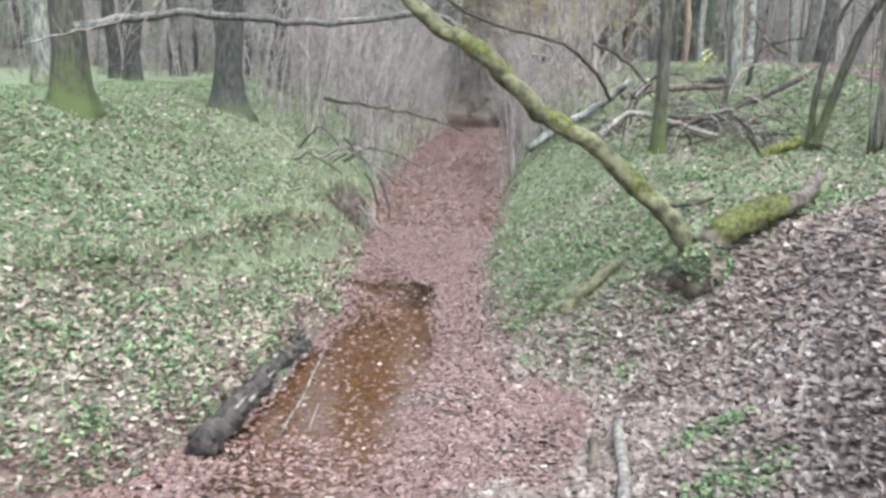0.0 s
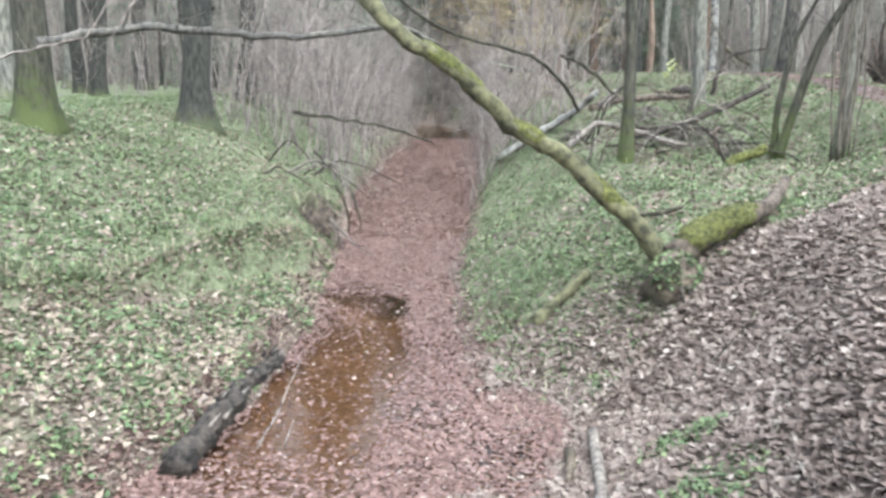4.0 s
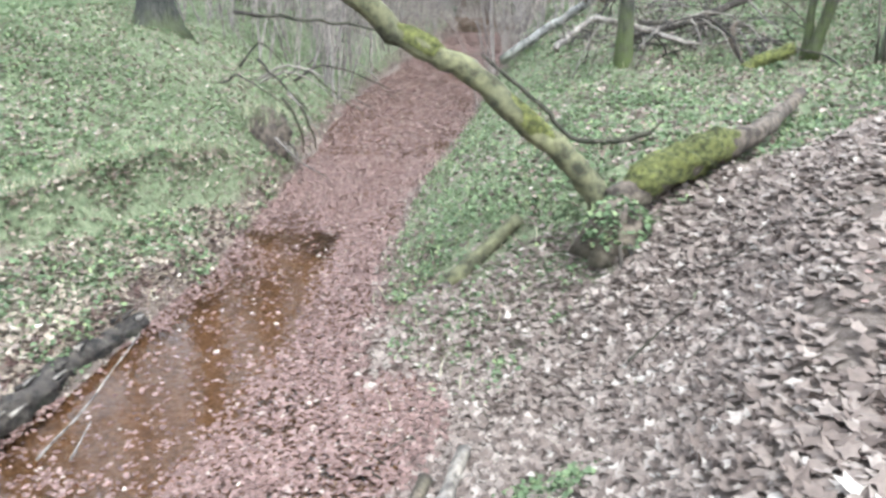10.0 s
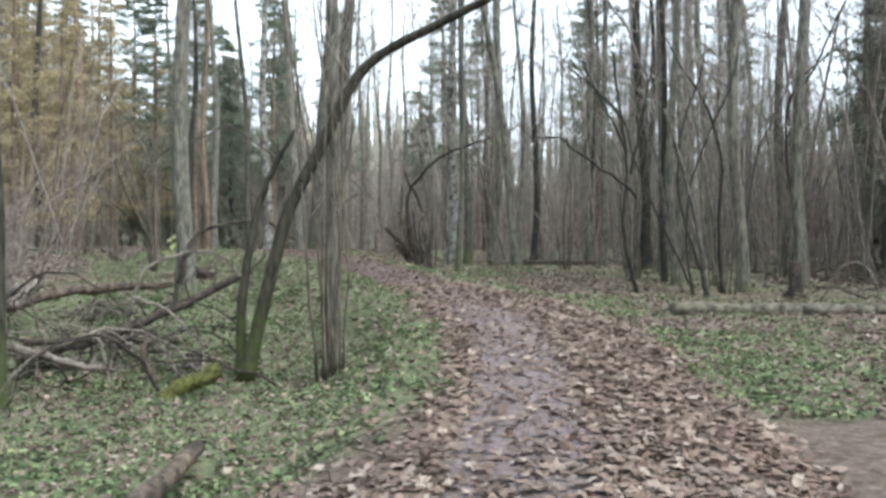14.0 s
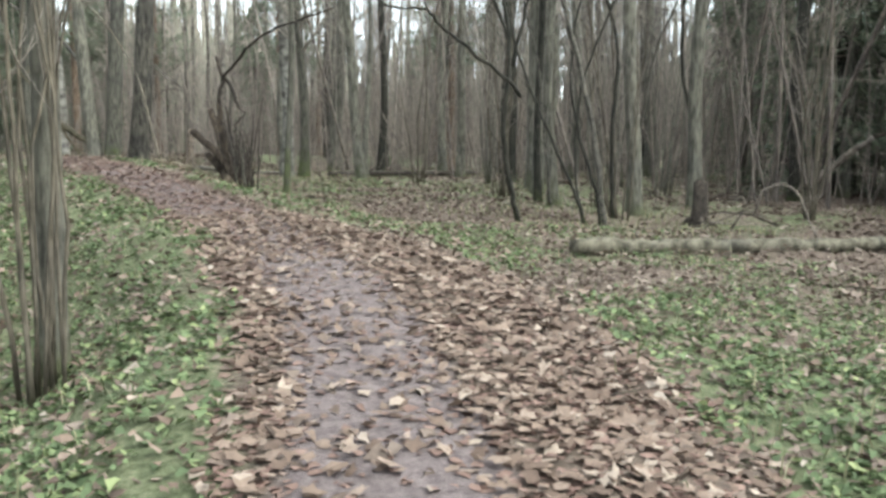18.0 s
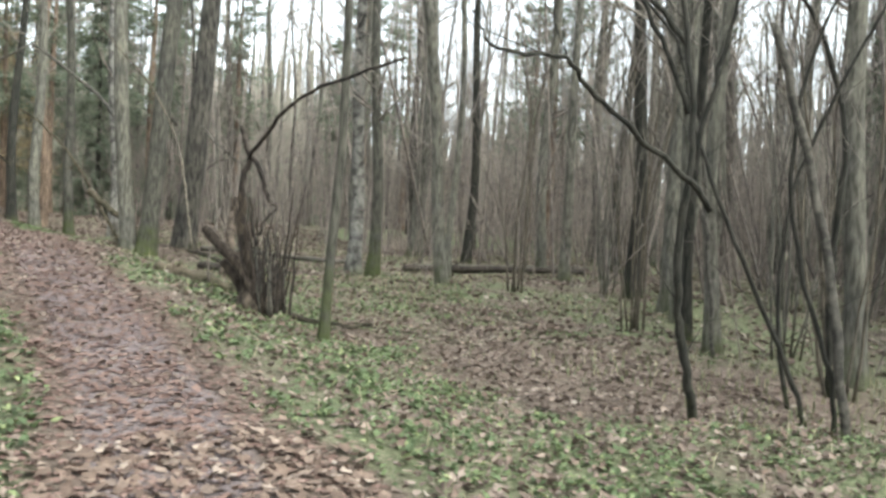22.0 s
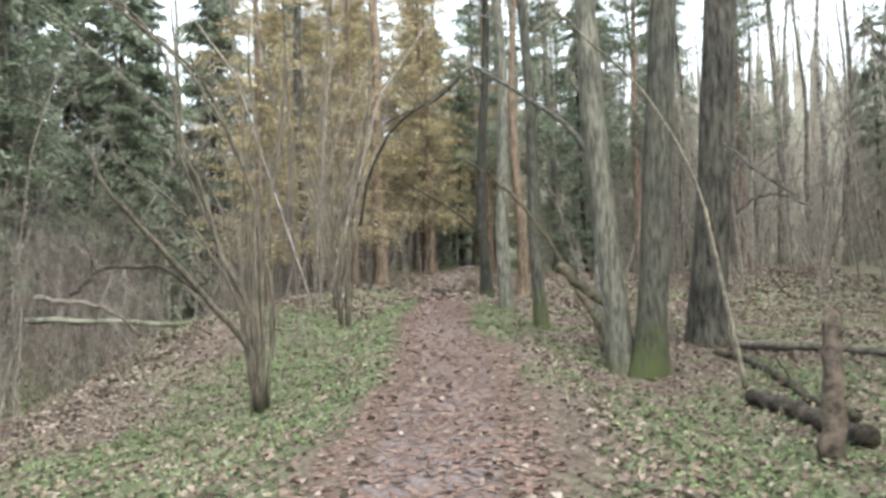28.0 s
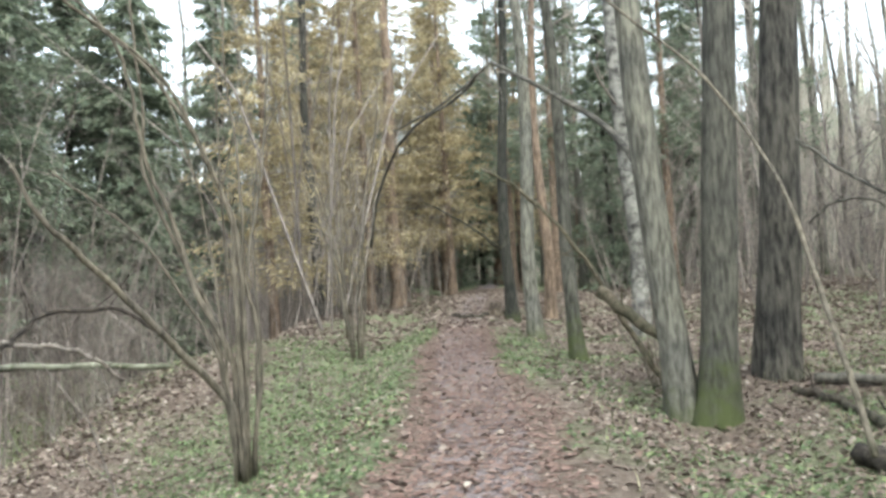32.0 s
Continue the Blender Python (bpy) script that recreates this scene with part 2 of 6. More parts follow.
def ground_material():
    m, n, links, b = material("forest_floor", 0.95)
    zone = n.new("ShaderNodeVertexColor")
    zone.layer_name = "zone"
    sep = n.new("ShaderNodeSeparateColor")
    links.new(zone.outputs["Color"], sep.inputs["Color"])
    crumb = noise_node(n, links, 14, 8, None, "Object", 0.75)
    speck = noise_node(n, links, 2.6, 9, None, "Object", 0.8)
    litter = ramp(n, [(0.3, (0.035, 0.026, 0.02)), (0.45, (0.08, 0.06, 0.048)), (0.58, (0.135, 0.105, 0.087)), (0.75, (0.23, 0.188, 0.16))])
    links.new(crumb.outputs["Fac"], litter.inputs["Fac"])
    green = ramp(n, [(0.34, (0.04, 0.045, 0.024)), (0.45, (0.08, 0.095, 0.05)), (0.55, (0.125, 0.135, 0.078)), (0.7, (0.19, 0.185, 0.12))])
    links.new(crumb.outputs["Fac"], green.inputs["Fac"])
    trail = ramp(n, [(0.32, (0.07, 0.056, 0.058)), (0.5, (0.14, 0.113, 0.115)), (0.68, (0.21, 0.175, 0.175))])
    links.new(crumb.outputs["Fac"], trail.inputs["Fac"])
    bed = ramp(n, [(0.3, (0.085, 0.067, 0.054)), (0.5, (0.15, 0.12, 0.102)), (0.7, (0.22, 0.185, 0.16))])
    links.new(crumb.outputs["Fac"], bed.inputs["Fac"])

    def soft(channel, low, high):
        add = n.new("ShaderNodeMath")
        add.operation = "MULTIPLY_ADD"
        links.new(speck.outputs["Fac"], add.inputs[0])
        add.inputs[1].default_value = 0.7
        links.new(sep.outputs[channel], add.inputs[2])
        r = ramp(n, [(low, (0, 0, 0)), (high, (1, 1, 1))])
        links.new(add.outputs[0], r.inputs["Fac"])
        return r.outputs["Color"]

    c = mix(n, links, soft("Green", 0.65, 0.95), litter.outputs["Color"], green.outputs["Color"])
    c = mix(n, links, soft("Red", 0.65, 0.95), c, trail.outputs["Color"])
    c = mix(n, links, sep.outputs["Blue"], c, bed.outputs["Color"])
    links.new(c, b.inputs["Base Color"])
    bump(n, links, b, crumb.outputs["Fac"], 0.9, 0.05)
    return m


def water_material():
    m, n, links, b = material("stream_water", 0.06)
    n.remove(b)
    clear = n.new("ShaderNodeBsdfTransparent")
    clear.inputs["Color"].default_value = (0.72, 0.56, 0.4, 1)
    gloss = n.new("ShaderNodeBsdfGlossy")
    gloss.inputs["Roughness"].default_value = 0.05
    gloss.inputs["Color"].default_value = (0.9, 0.88, 0.86, 1)
    fres = n.new("ShaderNodeFresnel")
    fres.inputs["IOR"].default_value = 1.33
    x = noise_node(n, links, 5, 3)
    bp = n.new("ShaderNodeBump")
    bp.inputs["Strength"].default_value, bp.inputs["Distance"].default_value = 0.3, 0.02
    links.new(x.outputs["Fac"], bp.inputs["Height"])
    links.new(bp.outputs["Normal"], gloss.inputs["Normal"])
    links.new(bp.outputs["Normal"], fres.inputs["Normal"])
    mx = n.new("ShaderNodeMixShader")
    links.new(fres.outputs["Fac"], mx.inputs["Fac"])
    links.new(clear.outputs["BSDF"], mx.inputs[1])
    links.new(gloss.outputs["BSDF"], mx.inputs[2])
    links.new(mx.outputs["Shader"], n["Material Output"].inputs["Surface"])
    return m


def far_wood_material():
    m, n, links, b = material("hazed_far_wood", 1.0)
    a = noise_node(n, links, 1.0, 6, (0.9, 0.9, 0.02))
    c = noise_node(n, links, 0.6, 6)
    # stem greys set pale: the mist of distance is painted into them
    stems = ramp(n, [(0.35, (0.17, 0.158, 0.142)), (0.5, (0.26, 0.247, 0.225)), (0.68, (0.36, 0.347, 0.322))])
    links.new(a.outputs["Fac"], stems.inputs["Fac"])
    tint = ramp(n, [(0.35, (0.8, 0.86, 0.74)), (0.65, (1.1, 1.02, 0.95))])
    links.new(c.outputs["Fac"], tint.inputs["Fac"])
    mul = n.new("ShaderNodeMix")
    mul.data_type, mul.blend_type = "RGBA", "MULTIPLY"
    mul.inputs["Factor"].default_value = 1.0
    links.new(stems.outputs["Color"], mul.inputs[6])
    links.new(tint.outputs["Color"], mul.inputs[7])
    links.new(mul.outputs[2], b.inputs["Base Color"])
    return m


HAZED_FAR_WOOD = far_wood_material()
FLOOR, STREAM_WATER = ground_material(), water_material()

# ---------------------------------------------------------------- ground shape
WATER = -2.42
TRAIL = [(2.9, -14, -0.85), (3.5, -4, -0.78), (4.2, 2, -0.74), (5.1, 5.6, -0.66), (6.15, 8.2, -0.5), (7.6, 10.7, -0.22), (8.75, 12.7, -0.02),
         (9.7, 14.9, 0.12), (10.3, 17.3, 0.32), (10.45, 20.0, 0.53), (10.3, 23.5, 0.88), (10.2, 28, 1.05), (10.1, 32, 1.08), (9.55, 37, 1.1),
         (9.0, 43, 1.12), (8.75, 50, 1.15), (8.5, 60, 1.4), (8.3, 90, 1.6)]
STREAM = [(-30, -3, 1.6), (-9, 2.5, 1.6), (-3.0, 4.3, 1.4), (0.2, 6.5, 1.3), (0.8, 9.0, 1.25), (0.55, 12.3, 0.9), (0.35, 16.5, 1.1),
          (0.0, 24, 1.65), (0.0, 34, 1.9), (0.1, 46, 1.7), (-1.2, 55, 1.5), (-7, 63, 1.4), (-24, 76, 1.5)]

LEDGE = [(-3.4, 8.3, 0), (-2.15, 10.0, 0), (-1.6, 11.6, 0), (-1.32, 13.4, 0), (-1.0, 14.8, 0)]
LEFT_BANK = ((0, 0.2, 0.9, 1.75, 2.3, 3.2, 4.8, 7, 12, 40), (-2.45, -2.2, -1.82, -1.58, -1.22, -0.74, 0.0, 0.16, 0.25, 0.6))


def ease(u):
    u = np.clip(u, 0.0, 1.0)
    return u * u * (3 - 2 * u)


def nearest(line, x, y):
    """Signed distance to a line (positive on its right), and the line's third number there."""
    best, side, third = np.full(x.shape, 1e9), np.ones(x.shape), np.zeros(x.shape)
    for a, b in zip(line, line[1:]):
        dx, dy = b[0] - a[0], b[1] - a[1]
        u = np.clip(((x - a[0]) * dx + (y - a[1]) * dy) / (dx * dx + dy * dy), 0, 1)
        px, py = x - a[0] - u * dx, y - a[1] - u * dy
        far = np.hypot(px, py)
        near = far < best
        best = np.where(near, far, best)
        side = np.where(near, np.where(px * dy - py * dx >= 0, 1.0, -1.0), side)
        third = np.where(near, a[2] + u * (b[2] - a[2]), third)
    return best * side, third


def ground(x, y):
    """The height of the ground: a forest floor, a stream cut into it and a trail that climbs onto a low bank."""
    x, y = np.asarray(x, float), np.asarray(y, float)
    off, half = nearest(STREAM, x, y)
    way, tz = nearest(TRAIL, x, y)
    flat = np.clip(-0.78 + 0.046 * y, -0.78, 0.5)
    flat = flat - 0.55 * ease((y - 7) / 4) * ease((23 - y) / 6) * ease((-0.5 - way) / 1.3)
    ditch = ease((y - 22) / 8) * ease((-1.2 - way) / 3.5)
    flat = flat * (1 - ditch) + (0.2 + 0.8 * ease((y - 34) / 7)) * ditch
    flat = flat + 0.7 * ease((y - 44) / 14) * ease((9 + way) / 4) + 0.28 * ease((y - 33.5) / 3) * ease((way - 1) / 2) * ease((9 - way) / 4) * ease((46 - y) / 4)
    d = off - half
    later = ease((y - 9.6) / 2.4)
    reach = 3.7 - 1.2 * ease((y - 25) / 5) - 0.9 * ease((y - 30) / 4) * ease((46 - y) / 5) + 6 * ease((y - 49) / 7)
    rise = (1 - later) * ease((d - 0.45) / 3.4) + later * (1 - (1 - np.clip(d / reach, 0, 1)) ** 2)
    z_right = WATER - 0.03 + (flat - WATER) * rise
    e = -off - half
    steep = 1 + 0.25 * ease((y - 22) / 8)
    z_left = np.interp(e * steep, *LEFT_BANK) + (0.22 + 0.12 * ease((y - 14) / 3)) * ease((y - 11) / 2.5) * ease((e - 0.1) / 1.2) * ease((5 - e) / 2)
    ledge, _ = nearest(LEDGE, x, y)
    lip = 0.38 * ease((y - 8.6) / 3) * ease((15.6 - y) / 1.2)
    z_left = z_left + lip * np.where(ledge < 0, np.exp(np.clip(ledge, -9, 0) / 0.75), np.exp(-((ledge / 0.13) ** 2))) - 0.45 * lip * np.exp(-(((ledge - 0.22) / 0.14) ** 2))
    z = np.where(off > 0, z_right, z_left)
    bed = WATER - 0.03 - 0.34 * np.sqrt(np.clip(1 - np.abs(off) / half, 0, 1)) * (0.35 + 0.65 * ease((half - np.abs(off)) / 0.5))
    z = np.where(np.abs(off) < half, bed, z)
    ridge = 1 - ease((np.abs(way) - 0.7) / np.where(way > 0, 2.2 + 0.5 * ease((y - 17) / 4) * ease((30 - y) / 4), 0.9 + 0.8 * ease((y - 8) / 3)))
    ridge = ridge * (1 - ease((tz - 0.9 - z) / 0.9))
    return z + (tz - z) * ridge


def ground_z(x, y):
    return float(ground(np.array([x]), np.array([y]))[0])



# ---------------------------------------------------------------- mesh tools
class Shape:
    """Gathers tubes and leaves into one mesh."""

    def __init__(self):
        self.verts, self.faces, self.thin = [], [], []

    def twig(self, a, b, ra, rb):
        """A thin three-sided twig, gathered for later."""
        self.thin.append((*a, *b, ra, rb))

    def tube(self, points, radii, sides=8, rough=0.0, rng=None, cap=True):
        """A round limb along the points."""
        pts = [Vector(p) for p in points]
        base, up = len(self.verts), None
        for i, p in enumerate(pts):
            way = (pts[min(i + 1, len(pts) - 1)] - pts[max(i - 1, 0)]).normalized()
            if up is None:
                up = way.orthogonal().normalized()
            up = (up - way * up.dot(way)).normalized()
            side = way.cross(up)
            for k in range(sides):
                a = 2 * math.pi * k / sides
                r = radii[i] * (1 + (rng.uniform(-rough, rough) if rng else 0))
                self.verts.append(tuple(p + (up * math.cos(a) + side * math.sin(a)) * r))
        for i in range(len(pts) - 1):
            for k in range(sides):
                a, b = base + i * sides + k, base + i * sides + (k + 1) % sides
                self.faces.append((a, b, b + sides, a + sides))
        if cap:
            self.faces.append(tuple(range(base + sides - 1, base - 1, -1)))
            last = base + (len(pts) - 1) * sides
            self.faces.append(tuple(range(last, last + sides)))
        return self

    def mesh(self, name, mat, smooth=True):
        verts, faces = list(self.verts), list(self.faces)
        if self.thin:
            t = np.array(self.thin)
            a, b = t[:, 0:3], t[:, 3:6]
            way = (b - a) / np.maximum(np.linalg.norm(b - a, axis=1, keepdims=True), 1e-6)
            u = np.cross(way, np.where(np.abs(way[:, 2:3]) < 0.9, [[0.0, 0.0, 1.0]], [[1.0, 0.0, 0.0]]))
            u /= np.linalg.norm(u, axis=1, keepdims=True)
            v = np.cross(way, u)
            rings = [p + (u * math.cos(k * 2.0944) + v * math.sin(k * 2.0944)) * r[:, None] for p, r in ((a, t[:, 6]), (b, t[:, 7])) for k in range(3)]
            base = len(verts) + 6 * np.arange(len(t))[:, None, None]
            faces += (np.array([(0, 1, 4, 3), (1, 2, 5, 4), (2, 0, 3, 5)])[None] + base).reshape(-1, 4).tolist()
            verts += np.stack(rings, 1).reshape(-1, 3).tolist()
        me = bpy.data.meshes.new(name)
        me.from_pydata(verts, [], faces)
        me.materials.append(mat)
        if smooth:
            me.polygons.foreach_set("use_smooth", [True] * len(me.polygons))
        me.update()
        return me


def part(name, shape, mat, parent, label=""):
    ob = new(name, shape.mesh(name, mat) if isinstance(shape, Shape) else shape)  # a Shape, or a mesh made before
    ob.parent = parent
    return tagged(ob, label) if label else ob


def thing(name, x, y, z, label, category, group="", kind=""):
    ob = new(name)
    ob.empty_display_size = 0.1
    ob.location = (x, y, z)
    return tagged(ob, label, category, group, kind)


def curve(points, steps):
    """A smooth line through the points (Catmull-Rom)."""
    p = [Vector(q) for q in points]
    p = [p[0] * 2 - p[1]] + p + [p[-1] * 2 - p[-2]]
    out = []
    for i in range(1, len(p) - 2):
        for s in range(steps):
            u = s / steps
            a, b, c, d = p[i - 1 : i + 3]
            out.append(0.5 * (2 * b + (c - a) * u + (2 * a - 5 * b + 4 * c - d) * u * u + (3 * b - a - 3 * c + d) * u**3))
    return out + [p[-2]]


def taper(n, first, last, power=1.0):
    return [first + (last - first) * (i / max(1, n - 1)) ** power for i in range(n)]


def limb(shape, points, first, last, sides=6, steps=4, wobble=0.0, rng=None, rough=0.06):
    """A bent, tapering branch through the points; wobble makes it knotty."""
    line = curve(points, steps)
    if wobble and rng:
        line = [p + Vector((rng.uniform(-1, 1), rng.uniform(-1, 1), rng.uniform(-1, 1))) * wobble * (0 < i < len(line) - 1) for i, p in enumerate(line)]
    shape.tube(line, taper(len(line), first, last), sides, rough, rng)
    return line


def twigs_along(shape, line, rng, count, long, thick, spread=0.7, forks=1, low=0.15, rise=0.35):
    """Thin twigs off a branch, each with a side twig or two."""
    for _ in range(count):
        i = rng.randint(int(low * (len(line) - 1)), len(line) - 1)
        way = (line[min(i + 1, len(line) - 1)] - line[max(i - 1, 0)]).normalized()
        turn = Vector((rng.uniform(-1, 1), rng.uniform(-1, 1), rng.uniform(-0.6, 1))).normalized()
        way = (way * (1 - spread) + turn * spread + Vector((0, 0, rise))).normalized()
        n = long * rng.uniform(0.5, 1.2)
        mid = line[i] + way * n * 0.5 + Vector((rng.uniform(-1, 1), rng.uniform(-1, 1), rng.uniform(-0.5, 1))) * n * 0.08
        end = line[i] + way * n + Vector((rng.uniform(-1, 1), rng.uniform(-1, 1), rng.uniform(-0.3, 1.2))) * n * 0.15
        shape.twig(line[i], mid, thick, thick * 0.7)
        shape.twig(mid, end, thick * 0.7, thick * 0.25)
        for _ in range(forks):
            u = rng.uniform(0.3, 0.9)
            p = line[i] + (end - line[i]) * u
            shape.twig(p, p + (way + Vector((rng.uniform(-1, 1), rng.uniform(-1, 1), rng.uniform(-0.4, 0.9))) * 0.8).normalized() * n * 0.5, thick * 0.6, thick * 0.2)


def trunk_line(rng, tall, lean=(0, 0), sway=0.12, step=1.0):
    n = max(4, int(tall / step))
    a, b = rng.uniform(0, 6.28), rng.uniform(0, 6.28)
    return [Vector((lean[0] * tall * (i / n) + sway * math.sin(a + i * 0.55) * min(1, i / 2), lean[1] * tall * (i / n) + sway * math.sin(b + i * 0.48) * min(1, i / 2), tall * i / n - (0.3 if i == 0 else 0))) for i in range(n + 1)]


def trunk_shape(line, radius, rng, sides=12, flare=1.5, top=0.25, rough=0.05):
    """A trunk with a flared, ribbed foot."""
    extra = [line[0], line[0] + (line[1] - line[0]) * 0.3, line[0] + (line[1] - line[0]) * 0.55]
    pts = extra + line[1:]
    n = len(line) - 1
    radii = [radius * flare * 1.1, radius * (1 + (flare - 1) * 0.55), radius * (1 + (flare - 1) * 0.2)] + [radius * (1 - (1 - top) * (i / n) ** 1.1) for i in range(1, n + 1)]
    s = Shape()
    s.tube(pts, radii, sides, rough, rng)
    for k in range(3 * sides):
        x, y, z = s.verts[k]
        c = pts[k // sides]
        f = 1 + 0.22 * math.sin(5 * math.atan2(y - c.y, x - c.x) + radius * 40) * (1 - (k // sides) * 0.33)
        s.verts[k] = (c.x + (x - c.x) * f, c.y + (y - c.y) * f, z)
    return s


def bare_crown(line, radius, rng, start, count, long, twigs, thick=0.012, droop=0.0, forks=1):
    """Bare limbs and twigs up a trunk."""
    s = Shape()
    n = len(line) - 1
    for _ in range(count):
        u = start + (1 - start) * rng.random() ** 0.8
        i = min(n - 1, int(u * n))
        a = rng.uniform(0, 6.28)
        far = long * rng.uniform(0.5, 1.15) * (1.15 - 0.6 * u)
        rise = rng.uniform(0.25, 0.9) - droop
        way = Vector((math.cos(a), math.sin(a), rise)).normalized()
        p = line[i] + (line[i + 1] - line[i]) * (u * n - i)
        mid = p + way * far * 0.5 + Vector((rng.uniform(-1, 1), rng.uniform(-1, 1), rng.uniform(-0.5, 1))) * far * 0.09
        end = p + way * far + Vector((rng.uniform(-1, 1), rng.uniform(-1, 1), rng.uniform(0, 1.6) - droop)) * far * 0.16
        limb_line = limb(s, [p, mid, end], max(0.014, radius * 0.22 * (1.2 - u)), 0.006, 4, 3, 0.04 * far / 2, rng)
        twigs_along(s, limb_line, rng, twigs, far * 0.42, thick, 0.65, forks)
    return s


def needle_crown(line, rng, start, tiers, long, clumps, size=0.16, droop=0.25):
    """Boughs with needle sprays: returns the boughs and the sprays."""
    wood, green = Shape(), Shape()
    n = len(line) - 1
    for _ in range(tiers):
        u = start + (0.99 - start) * rng.random()
        i = min(n - 1, int(u * n))
        p = line[i] + (line[i + 1] - line[i]) * (u * n - i)
        a = rng.uniform(0, 6.28)
        far = long * (1.1 - 0.85 * (u - start) / (1.001 - start)) * rng.uniform(0.45, 1.15)
        way = Vector((math.cos(a), math.sin(a), rng.uniform(0.0, 0.3) - droop * rng.uniform(0.2, 1.6)))
        end = p + way * far
        mid = p + way * far * 0.5 + Vector((0, 0, 0.08 * far))
        wood.twig(p, mid, 0.028, 0.016)
        wood.twig(mid, end, 0.016, 0.004)
        for _ in range(clumps):
            v = rng.uniform(0.1, 1) ** 0.7
            c = p + (end - p) * v + Vector((rng.gauss(0, 1), rng.gauss(0, 1), rng.gauss(-0.25, 0.6))) * 0.15 * far * (1.1 - 0.6 * v)
            d = (way + Vector((rng.uniform(-1, 1), rng.uniform(-1, 1), rng.uniform(-1.1, 0.4)))).normalized() * size * rng.uniform(0.6, 1.7)
            w = d.cross(Vector((rng.uniform(-1, 1), rng.uniform(-1, 1), rng.uniform(-1, 1)))).normalized() * size * 0.24
            k = len(green.verts)
            green.verts += [tuple(c - d), tuple(c + w), tuple(c + d), tuple(c - w)]
            green.faces.append((k, k + 1, k + 2, k + 3))
    return wood, green


def faces_of(name, corners, tris, mat):
    """One mesh of many small pieces; corners: pieces x points x 3."""
    n, m = corners.shape[:2]
    verts = corners.reshape(-1, 3)
    faces = (np.array(tris)[None] + m * np.arange(n)[:, None, None]).reshape(-1, 3)
    me = bpy.data.meshes.new(name)
    me.vertices.add(len(verts))
    me.vertices.foreach_set("co", verts.astype(np.float32).ravel())
    me.loops.add(faces.size)
    me.loops.foreach_set("vertex_index", faces.astype(np.int32).ravel())
    me.polygons.add(len(faces))
    me.polygons.foreach_set("loop_start", np.arange(0, faces.size, 3, dtype=np.int32))
    me.materials.append(mat)
    me.update(calc_edges=True)
    return me


def leaf_mesh(name, at, rng, size, mat, flat=0.5, cup=0.25, long=1.5, rich=False):
    """Many small lobed, crumpled leaves at the given places, as one mesh. rng: a numpy generator."""
    n = len(at)
    s = size * rng.uniform(0.55, 1.35, n)
    a = rng.uniform(0, 2 * np.pi, n)
    tilt = rng.normal(0, flat, (n, 2))
    u = np.stack([np.cos(a), np.sin(a), tilt[:, 0]], 1)
    v = np.stack([-np.sin(a), np.cos(a), tilt[:, 1]], 1)
    u /= np.linalg.norm(u, axis=1, keepdims=True)
    v -= u * (u * v).sum(1, keepdims=True)
    v /= np.linalg.norm(v, axis=1, keepdims=True)
    w = np.cross(u, v)
    if rich:
        corners, curl, side = [at + w * (s * 0.06)[:, None]], rng.normal(0, 0.55, n), rng.normal(0, 0.4, n)
        for k in range(10):
            b = k * np.pi / 5 + rng.normal(0, 0.1, n)
            r = s * (0.62 if k % 2 == 0 else 0.4) * rng.uniform(0.75, 1.25, n)
            pu, pv = r * np.cos(b) * long, r * np.sin(b)
            lift = curl * pu * np.abs(pu) / s + side * pv * pv / s + s * cup * rng.normal(0, 0.35, n)
            corners.append(at + u * pu[:, None] + v * pv[:, None] + w * lift[:, None])
        return faces_of(name, np.stack(corners, 1), [(0, 1 + k, 1 + (k + 1) % 10) for k in range(10)], mat)
    corners = []
    for k in range(6):
        b = k * np.pi / 3 + rng.normal(0, 0.22, n)
        r = s * (0.62 if k % 2 == 0 else 0.4) * rng.uniform(0.6, 1.3, n)
        corners.append(at + u * (r * np.cos(b) * long)[:, None] + v * (r * np.sin(b))[:, None] + w * (s * cup * rng.normal(0.25 * (k % 2), 0.6, n))[:, None])
    return faces_of(name, np.stack(corners, 1), [(0, 2, 4), (0, 1, 2), (2, 3, 4), (4, 5, 0)], mat)


def blade_mesh(name, at, rng, tall, mat, lean=0.5, wide=0.006):
    """Grass blades: two bent triangles each."""
    n = len(at)
    h = tall * rng.uniform(0.4, 1.3, n)[:, None]
    a = rng.uniform(0, 2 * np.pi, n)
    out = np.stack([np.cos(a), np.sin(a), np.zeros(n)], 1)
    side = np.stack([-np.sin(a), np.cos(a), np.zeros(n)], 1) * wide
    up = np.array([0, 0, 1.0])
    l = rng.uniform(0.1, lean, n)[:, None]
    mid = at + h * 0.55 * up + out * h * l * 0.35
    tip = at + h * (1 - 0.4 * l) * up + out * h * l
    verts = np.stack([at - side, at + side, mid - side * 0.8, mid + side * 0.8, tip], 1).reshape(-1, 3)
    tris = np.array([(0, 1, 3), (0, 3, 2), (2, 3, 4)])
    faces = (tris[None] + 5 * np.arange(n)[:, None, None]).reshape(-1, 3)
    me = bpy.data.meshes.new(name)
    me.vertices.add(len(verts))
    me.vertices.foreach_set("co", verts.astype(np.float32).ravel())
    me.loops.add(faces.size)
    me.loops.foreach_set("vertex_index", faces.astype(np.int32).ravel())
    me.polygons.add(len(faces))
    me.polygons.foreach_set("loop_start", np.arange(0, faces.size, 3, dtype=np.int32))
    me.materials.append(mat)
    me.update(calc_edges=True)
    return me


